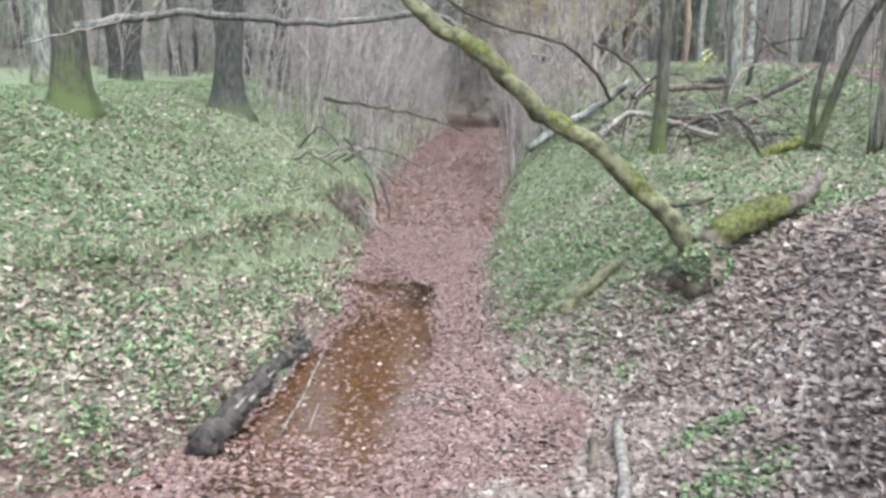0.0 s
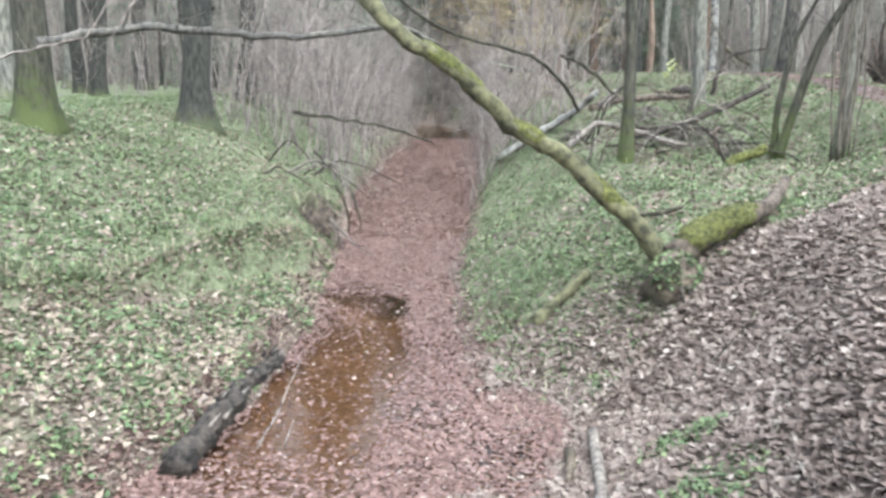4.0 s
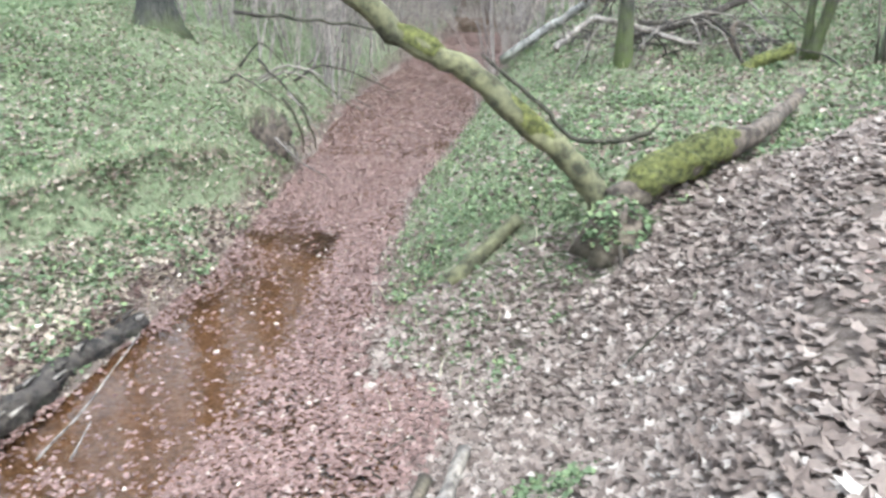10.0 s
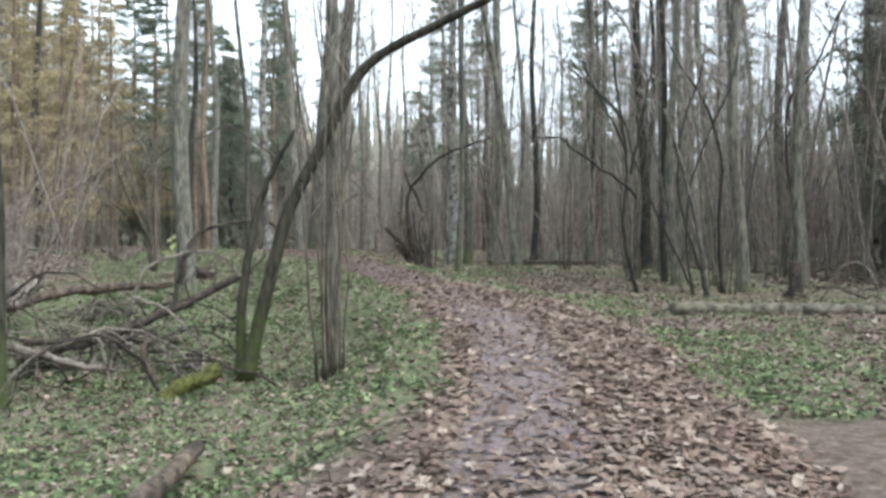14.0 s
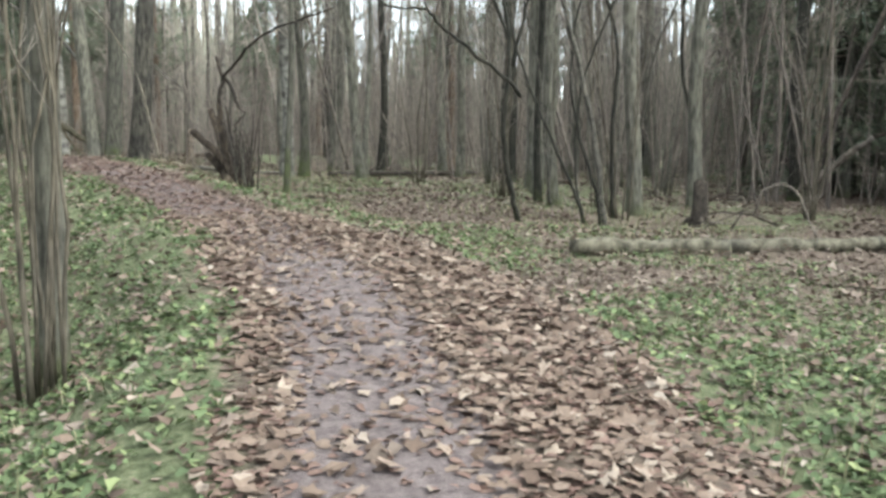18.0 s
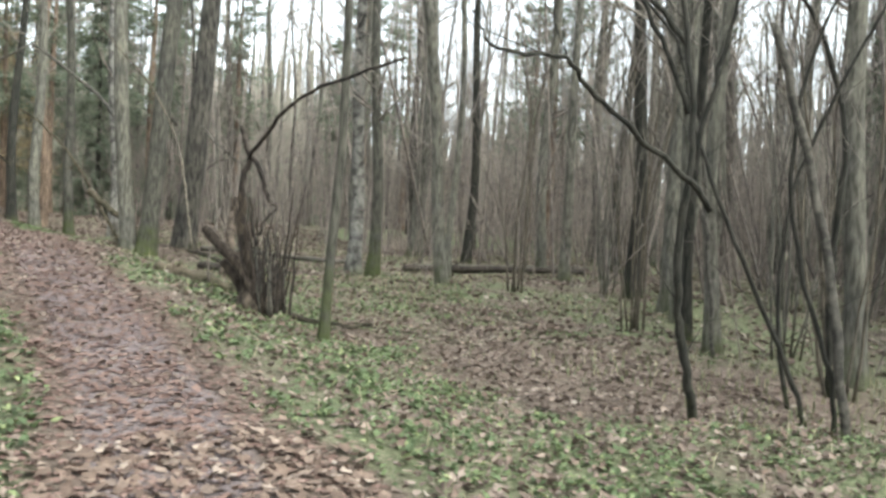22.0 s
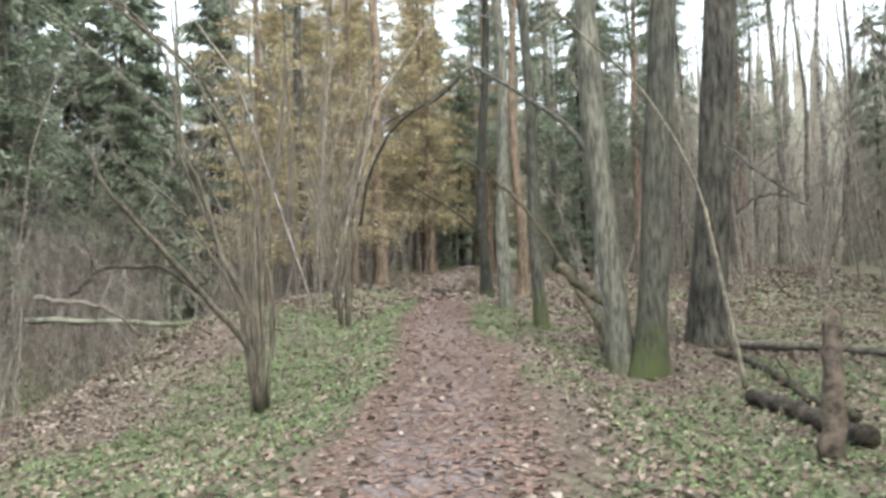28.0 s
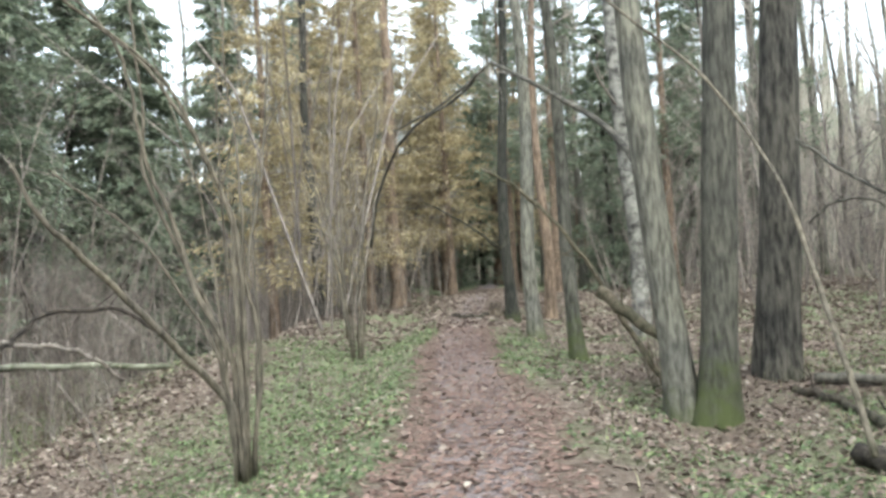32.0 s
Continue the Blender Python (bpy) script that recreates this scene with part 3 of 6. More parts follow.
def value_noise(x, y, size, seed):
    """Smooth noise from 0 to 1 over the plan, size in metres."""
    u, v = x / size, y / size
    i, j = np.floor(u).astype(np.int64), np.floor(v).astype(np.int64)
    fu, fv = ease(u - i), ease(v - j)

    def h(a, b):
        k = (a * 374761393 + b * 668265263 + seed * 974711) & 0x7FFFFFFF
        k = ((k ^ (k >> 13)) * 1274126177) & 0x7FFFFFFF
        return ((k ^ (k >> 16)) & 0xFFFF) / 65535.0

    return (h(i, j) * (1 - fu) + h(i + 1, j) * fu) * (1 - fv) + (h(i, j + 1) * (1 - fu) + h(i + 1, j + 1) * fu) * fv

# ---------------------------------------------------------------- ground, stream
def rough_ground(x, y):
    """The ground with its small humps."""
    x, y = np.asarray(x, float), np.asarray(y, float)
    way, _ = nearest(TRAIL, x, y)
    calm = 0.35 + 0.65 * ease((np.abs(way) - 0.5) / 1.5)
    return ground(x, y) + calm * (0.16 * (value_noise(x, y, 1.7, 3) - 0.5) + 0.09 * (value_noise(x, y, 0.55, 5) - 0.5)) + 0.03 * (value_noise(x, y, 0.2, 7) - 0.5)


def cover(x, y):
    """How green the ground is, 0 to 1."""
    way, _ = nearest(TRAIL, x, y)
    off, half = nearest(STREAM, x, y)
    n = 0.6 * value_noise(x, y, 2.6, 11) + 0.4 * value_noise(x, y, 0.8, 13)
    g = n * 1.0
    g = g + 0.35 * ease((-off - half + 0.1) / 0.7) * (off < 0)
    g = g - 0.5 * ease((np.where(way > 0, 1.7 - 0.9 * ease((y - 16) / 4), 0.85) - np.abs(way)) / 0.45)
    g = g - 0.8 * ease((0.4 - np.abs(off) + half) / 0.5) 
    g = g - 0.55 * ease((9.5 + 2.6 * ease((way + 3.4) / 1.2) - y) / 1.8) * (off > 0)
    lower, _ = nearest(LEDGE, x, y)
    g = g - (0.3 + 0.35 * ease((y - 8) / 2.5)) * ease((lower + 0.1) / 0.3) * (off < 0) * ease((17 - y) / 2)
    g = g + (0.1 + 0.15 * ease((y - 17) / 3)) * ease((way - 0.7) / 1.2) * ease((4.0 - way) / 1.5) * ease((y - 9) / 3) * ease((28 - y) / 3)
    g = g + 0.35 * ease((-way - 0.7) / 0.8) * ease((y - 9) / 3)
    g = g - 0.25 * ease((way - 4) / 2) * ease((24 - y) / 5)
    g = g - 0.35 * ease((-way - 3) / 2) * ease((y - 29) / 3) * (off > 0)
    g = g - 0.4 * ease((y - 33) / 3) * (off < 0)
    for px, py, r in ((3.05, 5.9, 0.5), (3.4, 6.7, 0.45), (3.5, 7.6, 0.35)):
        g = g + 0.95 * np.exp(-((x - px) ** 2 + (y - py) ** 2) / r**2)
    return np.clip(g, 0, 1)


def build_ground():
    def lines(lo, hi, step, far):
        mid = list(np.arange(lo, hi + 1e-6, step))
        grow = [step * 1.25**k for k in range(1, 60)]
        out = []
        for g in np.cumsum(grow):
            if g < far:
                out.append(g)
        return np.array([lo - g for g in out[::-1]] + mid + [hi + g for g in out])

    xs, ys = lines(-9, 21, 0.17, 700), lines(0.5, 46, 0.17, 700)
    gx, gy = np.meshgrid(xs, ys)
    x, y = gx.ravel(), gy.ravel()
    z = rough_ground(x, y)
    nx, ny = len(xs), len(ys)
    k = (np.arange(ny - 1)[:, None] * nx + np.arange(nx - 1)[None]).ravel()
    faces = np.stack([k, k + 1, k + 1 + nx, k + nx], 1)
    me = bpy.data.meshes.new("ground")
    me.vertices.add(len(x))
    me.vertices.foreach_set("co", np.stack([x, y, z], 1).astype(np.float32).ravel())
    me.loops.add(faces.size)
    me.loops.foreach_set("vertex_index", faces.astype(np.int32).ravel())
    me.polygons.add(len(faces))
    me.polygons.foreach_set("loop_start", np.arange(0, faces.size, 4, dtype=np.int32))
    me.polygons.foreach_set("use_smooth", np.ones(len(faces), bool))
    me.update(calc_edges=True)
    way, _ = nearest(TRAIL, x, y)
    off, half = nearest(STREAM, x, y)
    zone = np.ones((len(x), 4))
    zone[:, 0] = 0.8 * ease((0.62 - np.abs(way)) / 0.35)
    zone[:, 1] = cover(x, y) * 0.9
    zone[:, 2] = ease((half + 0.02 - np.abs(off)) / 0.3)
    me.color_attributes.new("zone", "FLOAT_COLOR", "POINT")
    me.color_attributes["zone"].data.foreach_set("color", zone.astype(np.float32).ravel())
    me.materials.append(FLOOR)
    return tagged(new("ground", me), "forest floor of brown leaf litter, earth and green cover", "ground", kind="structure")


build_ground()

water_shape = Shape()
line = curve([(a, b, h) for a, b, h in STREAM], 8)
for p, q in zip(line, line[1:]):
    d = Vector((q.x - p.x, q.y - p.y, 0)).normalized()
    h = p.z + 0.45
    water_shape.verts += [(p.x - d.y * h, p.y + d.x * h, WATER), (p.x + d.y * h, p.y - d.x * h, WATER)]
for k in range(0, len(water_shape.verts) - 2, 2):
    water_shape.faces.append((k, k + 1, k + 3, k + 2))
stream_water = tagged(new("water", water_shape.mesh("water", STREAM_WATER)), "shallow brown stream water over a leafy bed", "water", kind="structure")


# the far edge of the wood, distance haze put into its colour
far_edge = Shape()
rng = random.Random(31)
steps = 3600
for k in range(steps + 1):
    a = 2 * math.pi * (k % steps) / steps
    r = 82 + 3 * math.sin(a * 9)
    tall = 13.5 + 2.5 * math.sin(a * 5 + 1) + 2 * math.sin(a * 17) + rng.uniform(-4, 4) + 5 * rng.random() ** 4
    far_edge.verts += [(8 + r * math.cos(a), 28 + r * math.sin(a), -3), (8 + r * math.cos(a), 28 + r * math.sin(a), tall)]
for k in range(steps):
    far_edge.faces.append((2 * k, 2 * k + 1, 2 * k + 3, 2 * k + 2))
tagged(new("backdrop", far_edge.mesh("backdrop", HAZED_FAR_WOOD, False)), "far grey-brown edge of the wood, paled with painted haze", "backdrop", kind="structure")

# ---------------------------------------------------------------- trees
def tree(name, x, y, radius, tall, bark_mat, label, seed, lean=(0, 0), limbs=14, start=0.35, long=2.6, twigs=8, flare=1.5, sway=0.12, crown_mat=None, group="", line=None):
    """A bare tree: trunk and a crown of limbs and twigs."""
    rng = random.Random(seed)
    top = thing(name, x, y, ground_z(x, y) - 0.02, label, "tree", group)
    line = [Vector(p) for p in line] if line else trunk_line(rng, tall, lean, sway)
    part("trunk", trunk_shape(line, radius, rng, 14, flare), bark_mat, top)
    if limbs:
        part("crown", bare_crown(line, radius, rng, start, limbs, long, twigs), crown_mat or BARK_TWIG, top, "bare twigs")
    return top


# trees that stand by the stream
tree("alder_tree", -4.7, 20.2, 0.33, 18, BARK_DARK, "dark-barked tree with a flared foot on the stream bank", 1, (0.03, 0), 16, 0.14, 3.0, 9, 1.9)
tree("alder_tree", -5.3, 26.3, 0.24, 17, BARK_DARK, "dark-barked tree behind the stream bank", 2, (0.01, 0), 16, 0.12, 3.0, 9)
tree("alder_tree", -5.22, 14.5, 0.27, 18, BARK_OLD, "thick tree with green moss on its flared foot", 3, (0.01, 0), 14, 0.2, 3.0, 8, 2.0)
tree("alder_tree", -12.6, 30.2, 0.3, 18, BARK_GREY, "grey tree standing back in the wood", 4, (0.0, 0), 14, 0.2)
tree("alder_tree", -11.2, 33.1, 0.3, 18, BARK_DARK, "dark tree standing back in the wood", 5, (0.01, 0), 14, 0.2)
tree("alder_tree", -9.3, 20.7, 0.26, 18, BARK_GREY, "grey tree standing back from the stream", 6, (0.02, 0), 14, 0.2)
tree("alder_tree", -6.0, 36.5, 0.22, 17, BARK_GREY, "grey tree standing back in the wood", 7, (0.01, 0), 14, 0.2)
for k, (x, y, r) in enumerate([(-7.2, 27.0, 0.17), (-8.8, 24.2, 0.2), (-6.6, 31.5, 0.16), (-10.4, 26.5, 0.2), (-14.0, 35.0, 0.24), (-13.0, 24.0, 0.22)]):
    tree("alder_tree", x, y, r, 17, BARK_DARK, "dark tree standing back from the stream", 30 + k, (0.01 * math.sin(k), 0), 14, 0.15, 2.8, 9, 1.6)
tree("slender_tree", 4.47, 16.56, 0.115, 12, BARK_OLD, "slender upright tree with moss on its foot beside the stream", 8, (-0.012, 0), 9, 0.45, 2.0, 7, 1.5, 0.05)
tree("alder_tree", 7.07, 22.0, 0.16, 14, BARK_GREY, "thin grey tree behind the brushwood", 9, (0.0, 0), 12, 0.3)

# right of the trail
RIGHT = [(18.4, 20.1, 0.17, BARK_GREY), (20.0, 20.0, 0.17, BARK_GREY), (25.9, 21.5, 0.22, BARK_DARK), (33, 26.5, 0.3, BARK_DARK), (27.6, 18.2, 0.36, BARK_GREY),
         (17.5, 31.9, 0.18, BARK_MOSSY), (18.2, 29.5, 0.1, BARK_GREY), (22.5, 31.0, 0.17, BARK_GREY), (18.4, 22.2, 0.13, BARK_GREY), (23.3, 37.3, 0.2, BARK_DARK),
         (26.7, 33.9, 0.2, BARK_DARK), (21.0, 26.8, 0.2, BARK_DARK), (20.2, 24.9, 0.21, BARK_GREY), (23.3, 33.1, 0.2, BARK_GREY), (18.6, 22.9, 0.1, BARK_DARK),
         (19.5, 24.0, 0.17, BARK_GREY), (21.5, 26.0, 0.18, BARK_GREY), (24.5, 28.0, 0.18, BARK_GREY), (19.0, 36.5, 0.2, BARK_GREY), (28.5, 28.5, 0.24, BARK_GREY),
         (30.0, 35.0, 0.26, BARK_GREY), (24.0, 17.0, 0.24, BARK_DARK), (29.5, 13.5, 0.3, BARK_PINE), (33, 19.0, 0.3, BARK_PINE)]
for k, (x, y, r, mat) in enumerate(RIGHT):
    tree("alder_tree", x, y, 0.78 * r, 16 + (k * 7) % 5, mat, {BARK_GREY: "grey-barked bare tree on the forest floor", BARK_DARK: "dark-barked bare tree with a flared foot", BARK_MOSSY: "bare tree with moss on its foot", BARK_PINE: "tall pine with furrowed brown bark"}[mat],
         40 + k, (0.02 * math.sin(k * 2.1), 0.015 * math.cos(k)), 22, 0.2, 2.6, 9, 1.55, group="trees right of the trail")
tree("leaning_tree", 17.6, 28.6, 0.13, 14, BARK_GREY, "thin bare tree that leans over", 70, (-0.16, -0.03), 10, 0.4, 2.0, 7, 1.2)
tree("birch_tree", 20.6, 16.2, 0.17, 17, BARK_BIRCH, "birch with a dark cracked foot", 71, (-0.01, 0), 12, 0.3, 2.6, 8, 1.5)
tree("thin_tree", 12.65, 22.4, 0.053, 12, BARK_MOSSY, "thin straight tree with a mossy foot beside the old stump", 72, (0.02, 0.0), 7, 0.45, 1.6, 6, 1.4, 0.06)

# the end of the trail
tree("twin_tree", 12.68, 34.35, 0.22, 18, BARK_MOSSY, "straight grey trunk with a mossy foot, one of a pair", 80, (0.082, 0.0), 12, 0.4, 3, 8, 1.5, 0.04)
tree("twin_tree", 12.38, 34.5, 0.185, 18, BARK_GREY, "trunk that leans away from its neighbour", 81, (-0.07, 0.0), 12, 0.4, 3, 8, 1.4, 0.06)
tree("pine_tree", 14.02, 36.5, 0.3, 21, BARK_PINE, "thick pine with deeply furrowed bark", 82, (0.075, 0.0), 10, 0.55, 3, 8, 1.2, 0.03)
tree("alder_tree", 10.15, 47.0, 0.17, 15, BARK_DARK, "dark tree beside the trail", 83, (0.015, 0), 12, 0.35)
tree("alder_tree", 10.75, 43.3, 0.18, 15, BARK_GREY, "grey tree beside the trail", 84, (-0.01, 0), 12, 0.35)
tree("alder_tree", 11.25, 50.0, 0.18, 15, BARK_RED, "reddish tree beside the trail", 85, (0, 0), 12, 0.35)
tree("birch_tree", 11.45, 38.9, 0.13, 14, BARK_MOSSY, "slim birch that leans over the trail's edge", 86, (-0.05, 0), 12, 0.3, 2.2, 7)
tree("birch_tree", 13.2, 44.0, 0.22, 16, BARK_BIRCH, "birch behind the twin trunks", 87, (-0.02, 0), 12, 0.3)
tree("pine_tree", 5.2, 58.5, 0.3, 22, BARK_RED, "tall pine with a reddish trunk", 88, (0.0, 0), 10, 0.5, 3, 8)
tree("pine_tree", 3.4, 52.0, 0.2, 20, BARK_DARK, "dark pine at the trail's end", 89, (0.0, 0), 12, 0.4, 2.6, 8)
tree("birch_tree", 17.3, 32.6, 0.17, 15, BARK_BIRCH, "birch on the flat ground", 90, (0.0, 0), 12, 0.3)

# the wood all round: a few grown forms, set out many times
WOOD = []
for k in range(7):
    mat = (BARK_GREY, BARK_DARK, BARK_GREY, BARK_PINE, BARK_GREY, BARK_BIRCH, BARK_GREY)[k]
    WOOD.append(tree(("alder_tree", "alder_tree", "ash_tree", "pine_tree", "ash_tree", "birch_tree", "alder_tree")[k], -40 - 4 * k, 60, 0.11 + 0.02 * k, 15 + k, mat,
                     ("bare grey tree in the wood", "bare dark tree in the wood", "bare grey tree in the wood", "pine in the wood", "bare grey tree in the wood", "birch in the wood", "bare grey tree in the wood")[k],
                     100 + k, (0.01, 0.005 * k - 0.01), 34, 0.1, 3.0, 11, 1.5, group="trees of the wood"))
rng = random.Random(7)
placed = [(o.location.x, o.location.y) for o in scene.objects if o.type == "EMPTY"]


def wood_spots(count, seed, gap):
    """Places for trees, clear of the trail, the stream and the trees that stand already."""
    gen = np.random.default_rng(seed)
    x, y = gen.uniform(-48, 62, 9000), gen.uniform(-24, 95, 9000)
    off, half = nearest(STREAM, x, y)
    way, _ = nearest(TRAIL, x, y)
    ok = (np.hypot(x - 8, y - 20) < 75) & (np.abs(off) > half + 3.5) & (np.abs(way) > 3.2)
    ok &= ~((y > 4) & (y < 31) & (way > -1.5) & (way < 13.5) & (off > 0))
    ok &= ~((off > 0) & (way < 0) & (y < 40)) & ~((off < 0) & (off > -6) & (y < 30)) & ~((y > 30) & (y < 55) & (way > -5.5) & (way < 13))
    out = []
    for a, b in zip(x[ok], y[ok]):
        if len(out) < count and all((a - c) ** 2 + (b - d) ** 2 > gap * gap for c, d in placed):
            placed.append((a, b))
            out.append((float(a), float(b)))
    return out


for x, y in wood_spots(300, 7, 2.2):
    o = copy_thing(WOOD[rng.randrange(7)], pose(x, y, ground_z(x, y) - 0.05, rng.uniform(-2, 2), rng.uniform(-2, 2), rng.uniform(0, 360)))
    f = rng.uniform(0.8, 1.25)
    o.scale = (f, f, f)
for k, (x, y) in enumerate([(-5.5, 66), (-3.6, 71), (-2.2, 62.5), (-0.4, 67), (1.2, 61), (2.4, 69), (-1.2, 75), (3.6, 64.5), (0.4, 72), (-4.4, 78)]):
    copy_thing(WOOD[(k * 3) % 7], pose(x, y, ground_z(x, y) - 0.05, 0, 0, 53 * k))
for k, o in enumerate(WOOD):
    o.location = (-30 + 6 * k, 78 + (k % 3) * 4, 0.8)

# ---------------------------------------------------------------- limbs and logs, as lines
MOSSY_TRUNK = [(3.95, 10.78, -1.35), (3.87, 10.76, -1.07), (3.59, 10.71, -0.74), (3.07, 10.67, -0.28), (2.66, 10.6, 0.06), (2.19, 10.46, 0.33), (1.75, 10.3, 0.77), (1.37, 10.27, 1.04), (1.05, 10.23, 1.24), (0.63, 10.26, 1.65), (0.3, 10.39, 2.09)]
BLACK_BRANCH = [(2.77, 11.82, 0.01), (3.16, 11.91, -0.34), (3.43, 11.98, -0.58), (3.64, 12.04, -0.82), (4.03, 12.09, -0.87), (4.44, 12.07, -0.77)]
BLACK_ARCH = [(0.2, 17.28, 2.31), (0.96, 17.99, 1.78), (1.86, 18.66, 1.52), (2.85, 19.26, 1.27), (3.43, 19.79, 0.89), (3.79, 20.1, 0.49), (4.01, 20.3, 0.12)]
WHITE_LOG = [(2.29, 22.23, -1.19), (3.27, 21.79, -0.48), (3.91, 21.4, -0.05), (4.5, 20.98, 0.52)]
DEAD_BOUGH = [(-4.63, 13.67, 1.26), (-3.58, 14.84, 1.53), (-2.39, 15.38, 1.48), (-1.23, 15.7, 1.46), (0.28, 15.85, 1.64), (1.05, 15.92, 1.41)]
PALE_TWIG = [(-3.06, 9.84, 0.94), (-2.56, 10.01, 1.07), (-2.18, 10.09, 1.18), (-2.02, 10.17, 1.41), (-1.88, 10.23, 1.69), (-1.81, 10.26, 2.03)]
PALE_TWIG_HANGING = [(-1.46, 10.09, 1.79), (-1.63, 10.02, 1.45), (-1.79, 9.95, 1.2), (-1.85, 9.92, 0.95), (-1.84, 9.93, 0.78)]
BANK_LOG_PALE = [(-4.46, 30.38, -0.41), (-3.63, 30.54, -0.89), (-2.92, 32.02, -1.42)]
BANK_LOG_DARK = [(-3.94, 28.46, -0.71), (-3.03, 28.8, -1.36), (-1.77, 30.14, -2.42)]
BANK_BRANCH = [(-1.54, 16.53, 0.17), (-0.98, 17.69, 0.01), (-0.24, 19.34, -0.24), (0.69, 20.95, -0.68)]
ROOT_TWIGS = [[(-0.73, 16.1, -1.1), (-0.56, 16.34, -1.55), (-0.55, 16.45, -2.03)], [(-0.63, 16.12, -1.01), (-0.4, 16.37, -1.45), (-0.24, 16.5, -1.79)], [(-0.45, 16.16, -1.22), (-0.35, 16.28, -1.64), (-0.31, 16.39, -1.97)], [(-0.74, 15.69, -1.63), (-0.42, 15.96, -2.09), (-0.12, 16.22, -2.38)], [(-1.12, 16.22, -0.51), (-0.74, 16.2, -0.91), (-0.4, 16.37, -1.35)]]
BRUSH_LOG = [(4.6, 17.83, -0.31), (5.55, 18.03, -0.12), (6.48, 18.26, 0.22), (7.55, 18.49, 0.72)]
BRUSH_LOG_LOW = [(4.72, 17.43, -0.07), (5.52, 17.43, -0.07), (6.46, 17.56, -0.16)]
BRUSH_PALE_LOW = [(4.04, 17.29, 0.0), (4.79, 17.03, -0.15), (5.52, 16.63, -0.33)]
BRUSH_PALE_FAR = [(3.46, 16.71, -0.41), (3.75, 17.15, -0.19), (4.1, 17.59, 0.0)]
BRUSH_ARCH_DARK = [(6.66, 19.35, 0.51), (6.78, 19.33, 0.99), (7.03, 19.4, 1.32), (7.76, 19.47, 1.46)]
BRUSH_ARCH_PALE = [(5.86, 17.71, 0.19), (6.09, 17.7, 0.79), (6.58, 17.74, 0.97), (7.05, 17.77, 0.91), (7.35, 17.72, 0.53)]
BRUSH_STICK = [(5.91, 17.31, 0.43), (6.27, 17.08, 0.27), (6.7, 16.71, -0.17)]
BRUSH_BACK_LOG = [(4.3, 20.42, 0.17), (5.23, 20.94, 0.37), (6.77, 21.55, 0.43)]
BRUSH_STUB = [(4.42, 19.62, 0.21), (4.78, 19.84, 0.55)]
BRUSH_CURVED = [(3.3, 17.29, 1.24), (3.64, 17.34, 1.11), (3.99, 17.38, 0.87), (4.31, 17.31, 0.54)]
RED_STUB = [(6.1, 16.29, -0.44), (6.0, 16.3, -0.33), (5.95, 16.3, -0.13), (6.03, 16.3, -0.0)]
GREEN_LOG = [(6.1, 15.99, -0.63), (6.41, 15.95, -0.46), (6.73, 15.9, -0.32)]
LEAN_DARK = [(7.1, 16.44, -0.56), (7.3, 16.3, 0.43), (7.55, 16.13, 1.46), (7.88, 15.94, 2.2), (8.21, 15.73, 2.93), (8.51, 15.52, 3.27), (8.99, 15.11, 3.53), (9.48, 14.64, 3.79)]
LEAN_GREEN = [(7.04, 16.56, -0.6), (7.08, 16.54, 0.21), (7.16, 16.52, 0.99), (7.27, 16.52, 1.5), (7.45, 16.45, 2.0), (7.68, 16.35, 2.45)]
RB = [(12.21, 23.98, 2.44), (12.2, 23.4, 2.62), (12.24, 22.5, 2.95), (12.45, 21.6, 3.12), (12.7, 20.8, 3.23)]
SNAG = [(12.39, 24.13, 0.6), (12.24, 24.08, 1.15), (12.18, 24.05, 1.67), (12.15, 24.0, 2.12), (12.21, 23.98, 2.44), (12.17, 24.0, 2.6), (12.12, 24.01, 2.81)]
SNAG_ARM = [(12.21, 23.98, 2.47), (12.29, 23.9, 2.37), (12.35, 23.82, 2.16), (12.38, 23.81, 2.02), (12.43, 23.79, 1.91)]
SNAG_LOG_A = [(12.52, 23.85, 0.5), (12.33, 24.05, 0.88), (12.12, 24.3, 1.22), (11.86, 24.58, 1.55)]
SNAG_LOG_B = [(12.5, 24.0, 0.48), (12.34, 24.2, 0.74), (12.18, 24.38, 1.0), (12.08, 24.48, 1.14)]
SNAG_STUB = [(12.4, 24.2, 0.55), (12.36, 24.4, 1.05), (12.33, 24.6, 1.5), (12.27, 24.8, 1.95)]
SNAG_STUB_TWO = [(12.46, 24.05, 0.55), (12.3, 24.08, 1.1), (12.2, 24.06, 1.6), (12.15, 24.02, 2.02)]
SNAG_CURL = [(12.31, 23.84, 1.38), (12.25, 23.86, 1.62), (12.25, 23.86, 1.81), (12.21, 23.88, 1.96)]
SNAG_CURL_TWO = [(12.3, 23.73, 1.51), (12.36, 23.71, 1.69), (12.47, 23.66, 1.81), (12.48, 23.66, 1.87), (12.41, 23.69, 1.88)]
WHITE_STICK = [(12.07, 25.17, 0.8), (12.06, 25.18, 1.15), (12.14, 25.26, 1.5), (12.23, 25.34, 1.83)]
SAPLING = [(15.1, 19.4, 0.0), (14.9, 19.31, 0.46), (14.79, 19.34, 0.93), (14.69, 19.3, 1.28), (14.69, 19.3, 1.8), (14.73, 19.26, 2.5), (14.68, 19.31, 3.25), (14.6, 19.37, 3.94), (14.55, 19.42, 4.75)]
